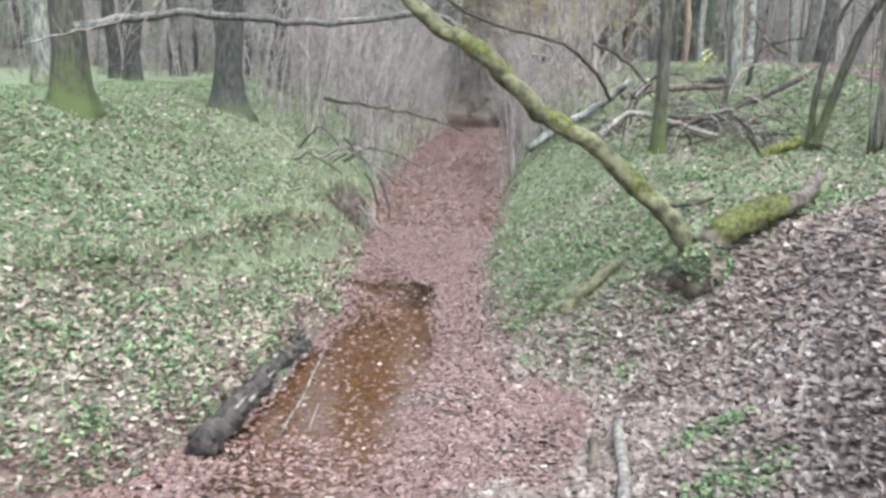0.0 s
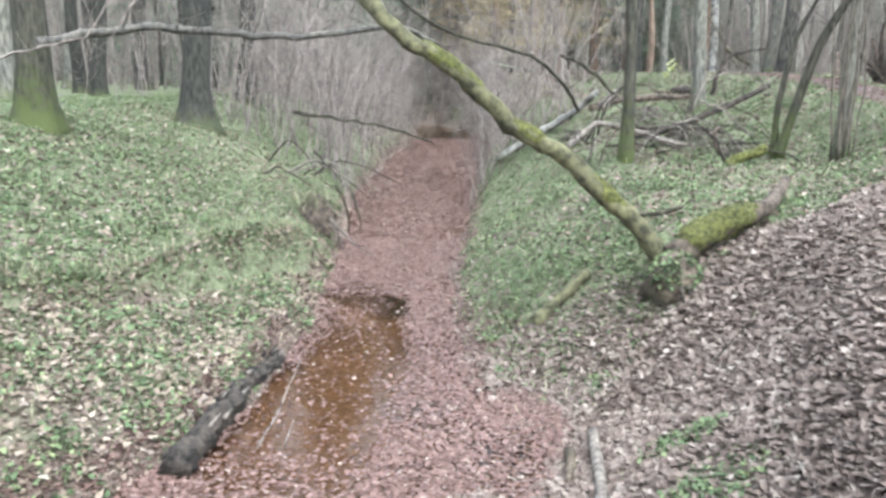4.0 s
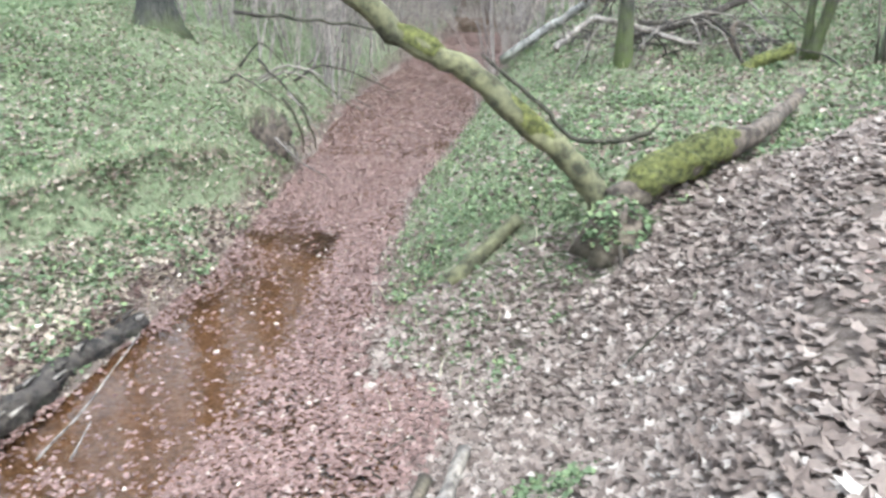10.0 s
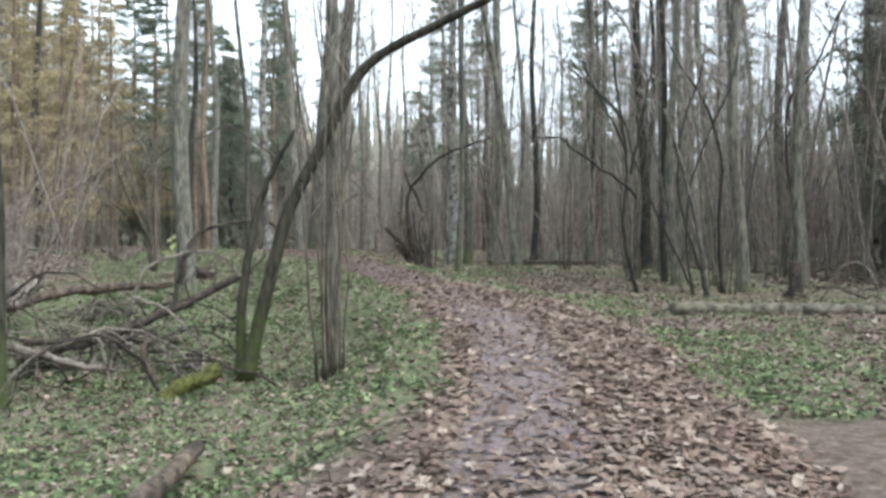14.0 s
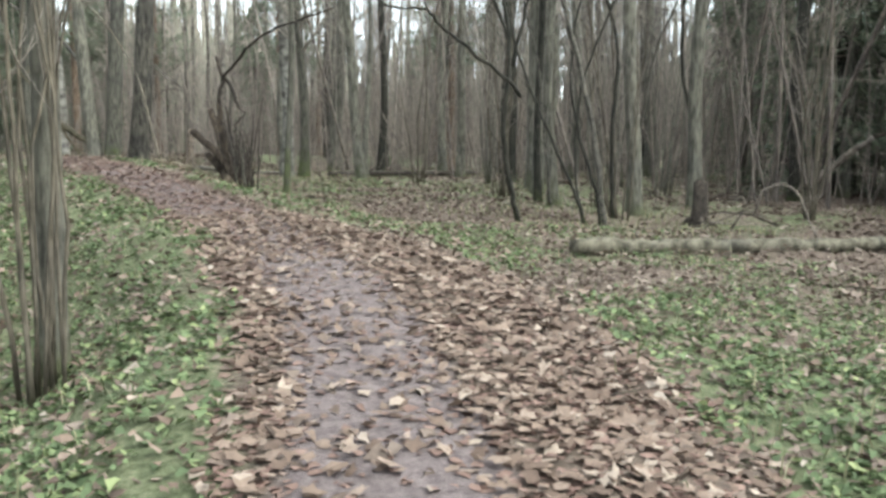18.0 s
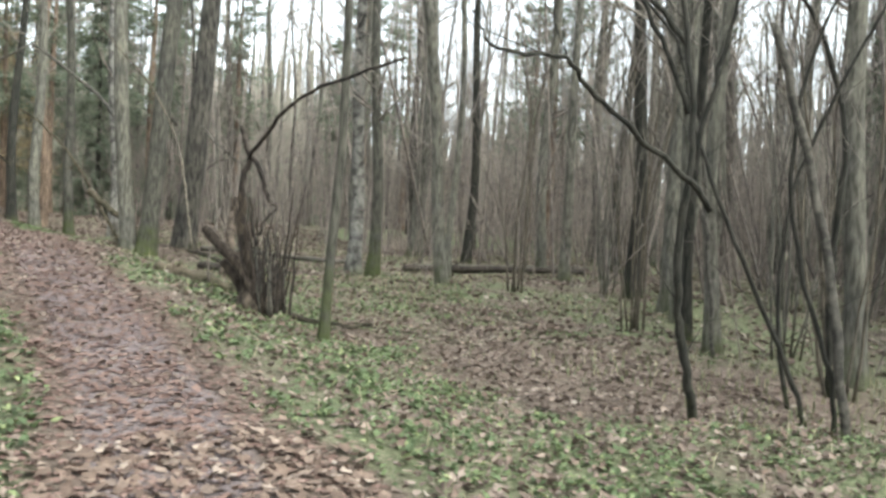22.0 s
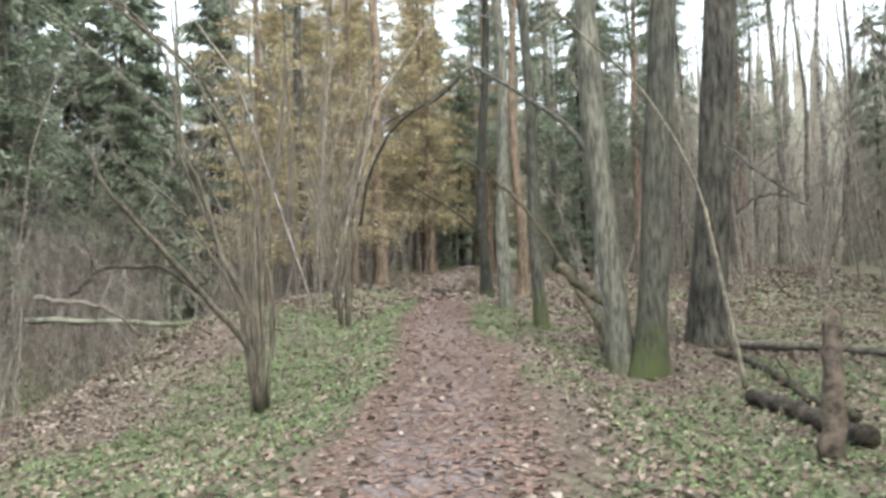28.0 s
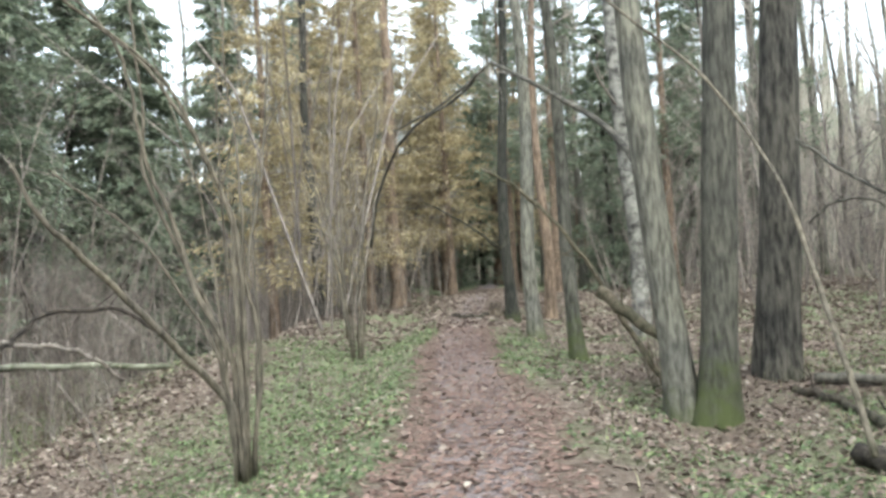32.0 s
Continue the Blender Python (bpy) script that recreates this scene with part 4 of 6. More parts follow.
SAPLING_ARCH = [(14.85, 19.14, 1.99), (14.59, 19.12, 2.21), (14.13, 19.11, 2.44), (13.72, 19.05, 2.66), (13.27, 18.89, 2.8), (12.93, 18.76, 2.95), (12.58, 18.74, 2.93), (12.27, 18.68, 2.94)]
PALE_ARCH = [(17.59, 17.1, 0.32), (17.65, 17.01, 0.67), (17.83, 16.7, 0.74), (17.85, 16.44, 0.37), (17.84, 16.25, 0.01)]
PALE_LEANING_LOG = [(24.84, 20.55, 0.54), (25.12, 20.03, 1.11), (25.4, 19.45, 1.66)]
FALLEN_BRANCH = [(25.4, 19.45, 1.66), (25.69, 19.06, 1.71), (26.08, 18.66, 1.45), (26.48, 18.19, 1.19)]
BENT_STEM = [(13.02, 30.75, 1.01), (13.0, 31.07, 1.58), (13.01, 31.6, 2.22), (12.99, 32.13, 2.97), (12.84, 32.69, 3.68), (12.49, 33.39, 4.55), (11.92, 33.99, 5.33), (11.5, 34.34, 5.88)]
ARCH_RIGHT = [(12.38, 35.04, 3.45), (12.13, 35.18, 3.73), (11.79, 35.72, 4.36), (11.16, 36.46, 5.0), (10.27, 37.17, 5.72)]
ARCH_RIGHT_LOW = [(12.2, 35.17, 3.62), (12.01, 35.49, 4.05), (11.79, 35.72, 4.36)]
ARCH_LEFT = [(10.25, 37.17, 5.72), (9.64, 38.03, 5.4), (8.54, 39.42, 5.04), (7.67, 41.3, 4.27), (7.24, 42.24, 3.14)]
ARCH_LEFT_TWO = [(10.25, 37.17, 5.72), (9.4, 37.51, 5.18), (8.58, 37.91, 4.89)]
ARCH_TWIG = [(10.27, 37.17, 5.72), (10.4, 37.17, 5.29), (10.4, 37.17, 4.68)]
BENT_DEAD = [(10.06, 36.56, 4.0), (10.74, 36.57, 3.51), (11.35, 36.46, 2.76), (11.7, 36.33, 2.07), (12.1, 36.09, 1.36), (12.4, 35.84, 0.76)]
BENT_FAR = [(8.08, 44.4, 4.32), (9.09, 44.51, 3.7), (10.02, 44.56, 2.98)]
LEANING_LOG = [(11.6, 36.14, 2.11), (12.0, 35.7, 1.75), (12.42, 35.33, 1.43)]
RIGHT_BOUGH = [(14.04, 35.05, 3.9), (14.3, 34.43, 3.45), (14.65, 33.75, 2.98)]
RIGHT_BOUGH_TWO = [(14.44, 35.97, 2.86), (14.85, 35.83, 3.16), (15.44, 35.59, 2.98)]
HAZEL_STEMS = [[(7.39, 33.27, 0.36), (7.33, 33.14, 1.22), (7.02, 32.69, 1.84), (6.7, 32.2, 2.46), (6.44, 31.71, 2.97), (6.32, 31.4, 3.27), (6.21, 31.21, 3.71)], [(7.36, 33.26, 0.39), (7.34, 33.25, 1.64), (7.01, 33.23, 2.4), (6.87, 33.17, 2.91), (6.74, 33.11, 3.47), (6.57, 33.03, 3.91), (6.44, 32.96, 4.89), (6.26, 32.87, 5.37), (5.94, 32.69, 5.77)], [(7.42, 33.23, 0.39), (7.44, 33.19, 1.88), (7.44, 33.18, 2.81), (7.46, 33.08, 3.3), (7.29, 32.91, 3.9), (7.05, 32.7, 4.6), (6.72, 32.43, 5.03), (6.37, 32.13, 5.34), (6.14, 31.88, 5.53)], [(7.43, 33.29, 0.37), (7.47, 33.3, 1.87), (7.46, 33.3, 2.62), (7.41, 33.28, 3.25), (7.1, 33.16, 4.14), (6.66, 32.96, 4.94), (6.21, 32.73, 5.4), (5.86, 32.52, 5.72)], [(7.48, 33.36, 0.4), (7.56, 33.44, 1.85), (7.49, 33.42, 2.49), (7.51, 33.42, 2.81), (7.67, 33.58, 3.77), (7.75, 33.61, 4.55), (7.81, 33.63, 5.33)], [(7.34, 33.31, 0.38), (7.08, 33.36, 2.14), (6.88, 33.28, 2.72), (6.46, 33.2, 3.81), (6.48, 33.21, 4.44), (6.43, 33.18, 5.32), (6.41, 33.17, 5.83)], [(7.39, 33.27, 0.39), (7.46, 33.4, 2.81), (7.47, 33.41, 3.76), (7.35, 33.47, 4.94), (7.37, 33.48, 5.84)], [(7.35, 33.2, 0.42), (7.3, 33.02, 1.67), (6.96, 32.77, 2.54), (6.64, 32.5, 3.14), (6.29, 32.2, 3.52), (6.05, 32.05, 3.77)], [(7.43, 33.34, 0.38), (7.56, 33.55, 1.59), (7.51, 33.63, 3.0), (7.62, 33.78, 4.12), (8.02, 34.0, 5.01)]]
HAZEL_ARCH = [(5.74, 31.61, 2.07), (5.84, 31.8, 2.21), (5.94, 32.1, 2.36), (6.37, 32.7, 2.34), (6.71, 32.98, 2.0)]
DITCH_LOG = [(1.98, 36.79, 1.42), (2.83, 37.59, 1.32), (4.13, 38.62, 1.13)]
DITCH_BRANCH = [(2.64, 36.03, 1.86), (3.09, 36.57, 1.74), (3.41, 37.12, 1.53), (3.77, 37.66, 1.03)]
PALE_SAPLING = [(7.83, 26.21, 0.73), (7.77, 26.08, 1.55), (7.64, 26.02, 1.92), (7.52, 25.85, 2.27), (7.38, 25.79, 2.42)]
PALE_SAPLING_FORK = [(7.59, 26.0, 2.07), (7.48, 25.84, 1.94), (7.31, 25.75, 1.86)]
BLACK_LOG = [(7.35, 26.75, 0.5), (7.8, 26.35, 0.52), (8.5, 25.85, 0.62)]
# stems of the bushes right of the trail
BUSH_STEMS = [[(16.06, 18.55, -0.02), (15.91, 18.73, 1.53), (15.7, 18.97, 2.84), (15.53, 19.17, 3.7)], [(16.11, 18.98, 0.0), (15.91, 19.2, 0.79), (15.62, 19.52, 1.73), (15.35, 19.81, 2.71), (15.18, 20.0, 3.63), (14.77, 20.45, 4.34), (14.46, 20.79, 4.91)], [(20.78, 20.53, 0.07), (20.71, 20.63, 1.56), (20.54, 20.88, 2.97), (20.57, 20.84, 4.48), (20.83, 20.46, 5.05), (21.01, 20.2, 5.7), (21.18, 19.96, 6.45)], [(18.49, 20.19, 0.06), (18.54, 20.13, 1.68), (18.68, 19.96, 3.01), (18.86, 19.74, 3.73), (19.1, 19.44, 4.66), (19.23, 19.29, 5.66)], [(16.06, 18.68, -0.01), (16.02, 18.73, 0.6), (15.84, 18.93, 1.41), (15.74, 19.04, 2.36), (15.82, 18.95, 3.46), (16.02, 18.73, 4.27), (16.09, 18.65, 4.87)], [(17.5, 19.76, 0.04), (17.46, 19.81, 1.47), (17.49, 19.77, 2.92), (17.28, 20.02, 4.11), (16.97, 20.38, 4.91), (16.77, 20.62, 5.56)], [(17.86, 21.7, 0.13), (17.75, 21.81, 1.48), (17.64, 21.92, 2.96), (17.43, 22.12, 4.24), (17.72, 21.83, 5.52)], [(16.64, 19.6, 0.03), (16.53, 19.71, 0.92), (16.57, 19.67, 2.22), (16.84, 19.38, 3.36), (17.11, 19.09, 4.25), (17.23, 18.96, 5.14)]]
SAPLING_FORKS = [[(14.95, 19.45, 2.45), (15.08, 19.34, 3.26), (15.18, 19.24, 4.0), (15.3, 19.14, 4.74)], [(14.89, 19.5, 2.85), (14.69, 19.68, 3.52), (14.44, 19.9, 4.18), (14.28, 20.05, 4.71)], [(14.86, 19.53, 3.46), (14.6, 19.76, 3.91), (14.34, 19.99, 4.27), (14.08, 20.23, 4.57)]]
HAZE_TREES = [(18.36, 20.08), (18.35, 18.57), (22.05, 31.7), (24.3, 38.76), (23.13, 31.77)]



def fallen(name, points, first, last, mat, label, category, sides=9, steps=4, wobble=0.015, seed=1, twigs=0, twig_long=0.3, group="", kind="", rough=0.12):
    """A log, stick or dead branch: its wood and, where it has them, its side twigs."""
    rng = random.Random(seed)
    p = [Vector(q) for q in points]
    at = p[0].copy()
    top = thing(name, at.x, at.y, at.z, label, category, group, kind)
    s = Shape()
    line = limb(s, [q - at for q in p], first, last, sides, steps, wobble, rng, rough)
    part("wood", s, mat, top)
    if twigs:
        t = Shape()
        twigs_along(t, line, rng, twigs, twig_long, max(0.004, last * 0.35), 0.7, 1)
        tagged(part("twig_spray", t, mat, top), kind="stuff")
    return top


def on_ground(points, lift):
    return [(x, y, ground_z(x, y) + lift) for x, y in points]


# ---------------------------------------------------------------- beside the stream
leaner = fallen("leaning_tree", MOSSY_TRUNK, 0.115, 0.075, BARK_OLIVE, "leaning mossy trunk that reaches out over the stream", "fallen tree", 12, 5, 0.02, 3)
rng = random.Random(5)
for a, b in ((0.2, 0.34), (0.42, 0.52), (0.55, 0.75)):
    line = curve([Vector(p) - Vector(MOSSY_TRUNK[0]) for p in MOSSY_TRUNK], 5)
    some = [p + Vector((0, -0.005, 0.022)) for p in line[int(a * len(line)) : int(b * len(line))]]
    n = len(some)
    moss_pad = Shape()
    moss_pad.tube(some, [(0.11 - 0.03 * a) * (0.55 + 0.45 * math.sin(math.pi * i / (n - 1)) ** 0.5) for i in range(n)], 12, 0.14, rng)
    part("moss", moss_pad, MOSS, leaner, "yellow-green moss")

root = fallen("mossy_log", [(4.02, 10.62, -1.12), (4.5, 10.9, -0.87), (5.15, 11.33, -0.68), (5.6, 12.1, -0.62), (6.15, 13.3, -0.55)], 0.15, 0.06, WOOD_ROT, "rotting log with thick green moss beside the leaning trunk", "log", 12, 5, 0.02, 4)
pad = Shape()
pad.tube([p + Vector((0, 0, 0.045)) for p in curve([(0.1, 0.06, 0.08), (0.48, 0.28, 0.24), (0.8, 0.45, 0.35), (1.13, 0.71, 0.45)], 6)], [0.08, 0.13] + [0.165] * 9 + [0.155] * 4 + [0.12, 0.1, 0.06, 0.02], 16, 0.2, random.Random(6))
part("moss", pad, MOSS, root, "yellow-green moss")
clump = thing("root_clump", 4.02, 10.5, ground_z(4.02, 10.5) + 0.06, "earthy root clump overgrown with green leaves", "stump")
s = Shape()
rng = random.Random(9)
s.tube([(0, 0, -0.15), (0.02, 0, 0.12), (0.05, 0.02, 0.28), (0.08, 0.03, 0.36)], [0.32, 0.27, 0.2, 0.06], 16, 0.3, rng)
part("root", s, WOOD_ROT, clump)
for k in range(5):
    s = Shape()
    a = rng.uniform(0, 6.28)
    s.tube([(0.1 * math.cos(a), 0.1 * math.sin(a), 0.1), (0.28 * math.cos(a), 0.28 * math.sin(a), 0.06), (0.42 * math.cos(a), 0.42 * math.sin(a), -0.12)], [0.035, 0.025, 0.012], 6, 0.1, rng)
    part("side_root", s, WOOD_DARK, clump)
gen = np.random.default_rng(10)
way = gen.normal(0, 1, (420, 3))
way[:, 2] = np.abs(way[:, 2]) * 0.8
way /= np.linalg.norm(way, axis=1, keepdims=True)
ivy = new("ivy_leaves", leaf_mesh("ivy_leaves", way * np.array([0.3, 0.3, 0.36]) + np.array([0.02, 0, 0.02]), gen, 0.05, GREEN, 0.6, 0.2, 1.1))
ivy.parent = clump
tagged(ivy, kind="stuff")

fallen("mossy_stub", [(2.55, 10.95, ground_z(2.55, 10.95) + 0.05), (2.88, 11.09, ground_z(2.88, 11.09) + 0.09), (3.19, 11.22, ground_z(3.19, 11.22) + 0.14)], 0.085, 0.07, BARK_OLIVE, "short mossy branch stub that sticks out of the bank", "branch", 9, 4, 0.01, 8)
fallen("dead_branch", BLACK_BRANCH, 0.02, 0.03, WOOD_DARK, "thin black dead branch beside the leaning trunk", "branch", 7, 4, 0.012, 10, 3, 0.25)
fallen("arching_branch", BLACK_ARCH, 0.03, 0.045, WOOD_DARK, "dark branch that arches over the bank", "branch", 7, 4, 0.02, 11, 7, 0.5)
fallen("birch_log", WHITE_LOG, 0.11, 0.07, BARK_BIRCH, "pale birch log lying down the bank", "log", 10, 5, 0.02, 12)
fallen("hanging_twig", PALE_TWIG, 0.016, 0.007, WOOD_PALE, "pale thin twig hanging from above", "branch", 5, 4, 0.02, 13, 4, 0.35)
fallen("hanging_twig", PALE_TWIG_HANGING, 0.014, 0.006, WOOD_PALE, "pale thin twig hanging from above", "branch", 5, 4, 0.02, 14, 4, 0.4)
bough = fallen("dead_bough", DEAD_BOUGH, 0.075, 0.04, BARK_PLAIN, "grey dead bough stretched out over the bank", "branch", 8, 5, 0.03, 15, 14, 0.7)
fallen("bank_log", BANK_LOG_PALE, 0.06, 0.045, WOOD_PALE, "pale broken log on the steep bank", "log", 9, 5, 0.02, 16)
fallen("bank_log", BANK_LOG_DARK, 0.055, 0.04, WOOD_DARK, "dark wet log sliding down the bank", "log", 9, 5, 0.02, 17, 5, 0.4)
fallen("bank_branch", BANK_BRANCH, 0.035, 0.02, WOOD_DARK, "thin dark branch above the stream", "branch", 7, 5, 0.03, 18, 9, 0.5)
rng = random.Random(29)
for k in range(7):
    x, y = rng.uniform(-3.2, -1.9), rng.uniform(17.5, 24)
    z = ground_z(x, y) + 0.05
    reach = rng.uniform(1.2, 2.6)
    fallen("dead_branch", [(x, y, z), (x + reach * 0.4, y + rng.uniform(-0.4, 0.4), z + rng.uniform(0.1, 0.5)), (x + reach, y + rng.uniform(-0.8, 0.8), max(WATER + 0.1, z - rng.uniform(0.2, 0.9)))], rng.uniform(0.018, 0.035), 0.008, WOOD_DARK if k % 3 else WOOD_PALE, "thin dead branch hanging over the stream bank", "branch", 7, 5, 0.03, 200 + k, 9, 0.6, "dead branches over the stream")
roots = thing("hanging_roots", *ROOT_TWIGS[0][0], "bare roots hanging out of the undercut bank", "roots")
for k, line in enumerate(ROOT_TWIGS):
    s = Shape()
    limb(s, [Vector(p) - Vector(ROOT_TWIGS[0][0]) for p in line], 0.022, 0.009, 5, 4, 0.02, random.Random(20 + k))
    part("root", s, WOOD_PALE if k % 2 else WOOD_DARK, roots)

mass = thing("root_mass", -1.22, 16.75, -2.4, "grassy overhang of earth and roots above the water", "roots")
s = Shape()
rng = random.Random(27)
s.tube([(0, 0, -0.1), (0.02, 0, 0.2), (-0.02, 0.05, 0.55), (-0.1, 0.1, 0.85), (-0.2, 0.15, 1.0)], [0.16, 0.22, 0.33, 0.3, 0.12], 14, 0.35, rng)
part("earth", s, WOOD_ROT, mass)
gen = np.random.default_rng(28)
tuft = new("grass_tuft", blade_mesh("grass_tuft", np.stack([gen.normal(-0.1, 0.18, 320), gen.normal(0.05, 0.24, 320), gen.uniform(0.75, 0.98, 320)], 1), gen, 0.3, GRASS, 1.6, 0.006))
tuft.parent = mass
tagged(tuft, "pale dry grass", kind="stuff")
for k in range(8):
    s = Shape()
    a = rng.uniform(-1.6, 1.3)
    limb(s, [(0.25 * math.cos(a), 0.25 * math.sin(a), 0.5), (0.42 * math.cos(a), 0.42 * math.sin(a), 0.3), (0.5 * math.cos(a) + rng.uniform(-0.1, 0.1), 0.5 * math.sin(a), -0.05)], 0.014, 0.006, 5, 4, 0.02, rng)
    part("root", s, WOOD_DARK if k % 2 else WOOD_PALE, mass)

stream_log = fallen("stream_log", [(-0.56, 7.75, -2.36), (-0.52, 8.6, -2.35), (-0.5, 9.5, -2.34), (-0.42, 10.6, -2.38)], 0.125, 0.1, WOOD_DARK, "dark wet log lying along the water's edge", "log", 14, 9, 0.03, 21, rough=0.24)
rng = random.Random(22)
for k in range(26):
    s = Shape()
    u, a = rng.random(), rng.uniform(0.2, 2.9)
    c = Vector((0.14 * u + 0.12 * math.cos(a), 2.75 * u, 0.04 - 0.02 * u + 0.12 * math.sin(a)))
    s.tube([c, c + Vector((0.01, rng.uniform(0.1, 0.3), 0.004))], [rng.uniform(0.015, 0.03), 0.008], 5, 0.2, rng)
    part("bark_plate", s, WOOD_PALE if k % 4 == 0 else WOOD_DARK, stream_log, "loose grey bark plate")
fallen("water_stick", [(-0.02, 8.3, -2.4), (0.02, 9.0, -2.3), (0.05, 9.75, -2.1)], 0.012, 0.006, WOOD_PALE, "thin pale stick standing in the water", "stick", 5, 3, 0.01, 23)
fallen("water_stick", [(0.2, 8.35, -2.42), (0.24, 8.6, -2.25)], 0.009, 0.005, WOOD_PALE, "thin pale stick standing in the water", "stick", 5, 3, 0.0, 24)
fallen("pale_stick", on_ground([(2.95, 8.6), (2.88, 7.7), (2.74, 6.5)], 0.05), 0.055, 0.045, WOOD_PALE, "weathered pale branch lying on the leaves", "branch", 9, 5, 0.01, 25)
fallen("pale_stick", on_ground([(2.72, 8.35), (2.66, 7.75)], 0.04), 0.05, 0.04, WOOD_ROT, "short rotten branch piece lying on the leaves", "branch", 9, 4, 0.01, 26)

# ---------------------------------------------------------------- brushwood behind the slender tree
for k, (name, line, a, b, mat, text) in enumerate([
    ("fallen_log", BRUSH_LOG, 0.075, 0.055, WOOD_DARK, "dark fallen log propped up at one end"),
    ("fallen_log", BRUSH_LOG_LOW, 0.04, 0.03, WOOD_DARK, "thin dark log among the brushwood"),
    ("pale_branch", BRUSH_PALE_LOW, 0.055, 0.035, WOOD_PALE, "bare pale branch on the brushwood"),
    ("pale_branch", BRUSH_PALE_FAR, 0.06, 0.045, WOOD_PALE, "bare pale branch lying down the bank"),
    ("arching_branch", BRUSH_ARCH_DARK, 0.05, 0.02, WOOD_DARK, "dark branch arching over the brushwood"),
    ("arching_branch", BRUSH_ARCH_PALE, 0.02, 0.012, WOOD_PALE, "thin pale branch bent in an arch"),
    ("pale_branch", BRUSH_STICK, 0.022, 0.012, WOOD_PALE, "thin pale stick on the brushwood"),
    ("fallen_log", BRUSH_BACK_LOG, 0.09, 0.06, WOOD_ROT, "grey log lying behind the brushwood"),
    ("log_stub", BRUSH_STUB, 0.1, 0.085, WOOD_PALE, "pale broken log end"),
    ("arching_branch", BRUSH_CURVED, 0.035, 0.03, WOOD_DARK, "black curved branch behind the slender tree"),
]):
    fallen(name, line, a, b, mat, text, "branch" if "branch" in name else "log", 8, 5, 0.02, 30 + k, 8 if a < 0.08 else 4, 0.55)
rng = random.Random(49)
for k in range(17):
    x, y, a, r = rng.uniform(4.4, 7.0), rng.uniform(16.0, 19.2), rng.uniform(0, 6.28), rng.uniform(0.5, 1.3)
    dx, dy = r * math.cos(a), r * math.sin(a)
    z, h = ground_z(x, y), rng.uniform(0.25, 1.1)
    fallen("arching_branch", [(x - dx, y - dy, ground_z(x - dx, y - dy)), (x - dx * 0.6, y - dy * 0.6, z + h * 0.7), (x, y, z + h), (x + dx * 0.7, y + dy * 0.7, z + h * 0.6), (x + dx, y + dy, ground_z(x + dx, y + dy) + 0.03)], rng.uniform(0.012, 0.024), 0.007, WOOD_DARK if k % 3 else WOOD_PALE, "thin dead branch bent over in the brushwood", "branch", 6, 4, 0.03, 220 + k, 9, 0.5, "bent branches of the brushwood")
fallen("root_stub", RED_STUB, 0.05, 0.03, WOOD_ROT, "reddish rotten root stub", "stump", 8, 4, 0.02, 45, 3, 0.2)
green_log = fallen("green_log", GREEN_LOG, 0.1, 0.09, MOSS, "short log wholly overgrown with bright moss", "log", 10, 5, 0.02, 46)

lean = thing("leaning_tree", *LEAN_DARK[0], "dark tree leaning over the trail with a mossy foot", "tree")
base = Vector(LEAN_DARK[0])
rng = random.Random(47)
s = Shape()
line = curve([Vector(p) - base for p in LEAN_DARK], 5)
s.tube(line, [0.125, 0.1] + taper(len(line) - 2, 0.082, 0.045), 12, 0.06, rng)
part("trunk", s, BARK_OLD, lean)
s = Shape()
twigs_along(s, line[len(line) // 2 :], rng, 12, 0.9, 0.012, 0.6, 2)
part("crown", s, BARK_TWIG, lean)
fallen("broken_trunk", LEAN_GREEN, 0.066, 0.022, BARK_OLD, "mossy broken trunk beside the leaning tree", "tree", 12, 5, 0.015, 48, 4, 0.4)


def shrub(name, x, y, label, seed, stems, tall, spread, thick, mat=None, twig_count=7, group=""):
    """Many thin stems out of one foot."""
    rng = random.Random(seed)
    top = thing(name, x, y, ground_z(x, y) - 0.04, label, "shrub", group)
    t = Shape()
    for k in range(stems):
        a, f = rng.uniform(0, 6.28), rng.uniform(0.15, 1.0)
        h = tall * rng.uniform(0.7, 1.1)
        out = Vector((math.cos(a), math.sin(a), 0)) * spread * f
        foot = Vector((math.cos(a), math.sin(a), 0)) * rng.uniform(0.03, 0.2)
        pts = [foot, foot + out * 0.18 + Vector((rng.uniform(-0.14, 0.14), rng.uniform(-0.14, 0.14), h * 0.33)), foot + out * 0.5 + Vector((rng.uniform(-0.3, 0.3), rng.uniform(-0.3, 0.3), h * 0.68)), foot + out + Vector((0, 0, h))]
        s = Shape()
        line = limb(s, pts, thick * rng.uniform(0.7, 1.2), thick * 0.25, 6, 4, 0.02, rng)
        part("stem", s, mat or BARK_HAZEL, top)
        twigs_along(t, line, rng, twig_count, h * 0.2, 0.006, 0.55, 2, 0.35)
    tagged(part("twig_spray", t, BARK_TWIG, top), kind="stuff")
    return top


shrub("hazel_bush", 7.95, 15.85, "bundle of straight hazel stems beside the leaning tree", 50, 12, 6.5, 0.9, 0.017)
tree("alder_tree", 8.1, 16.3, 0.1, 13, BARK_GREY, "pale grey trunk behind the hazel stems", 51, (0.008, 0), 10, 0.35, 2.2, 7, 1.2, 0.03)

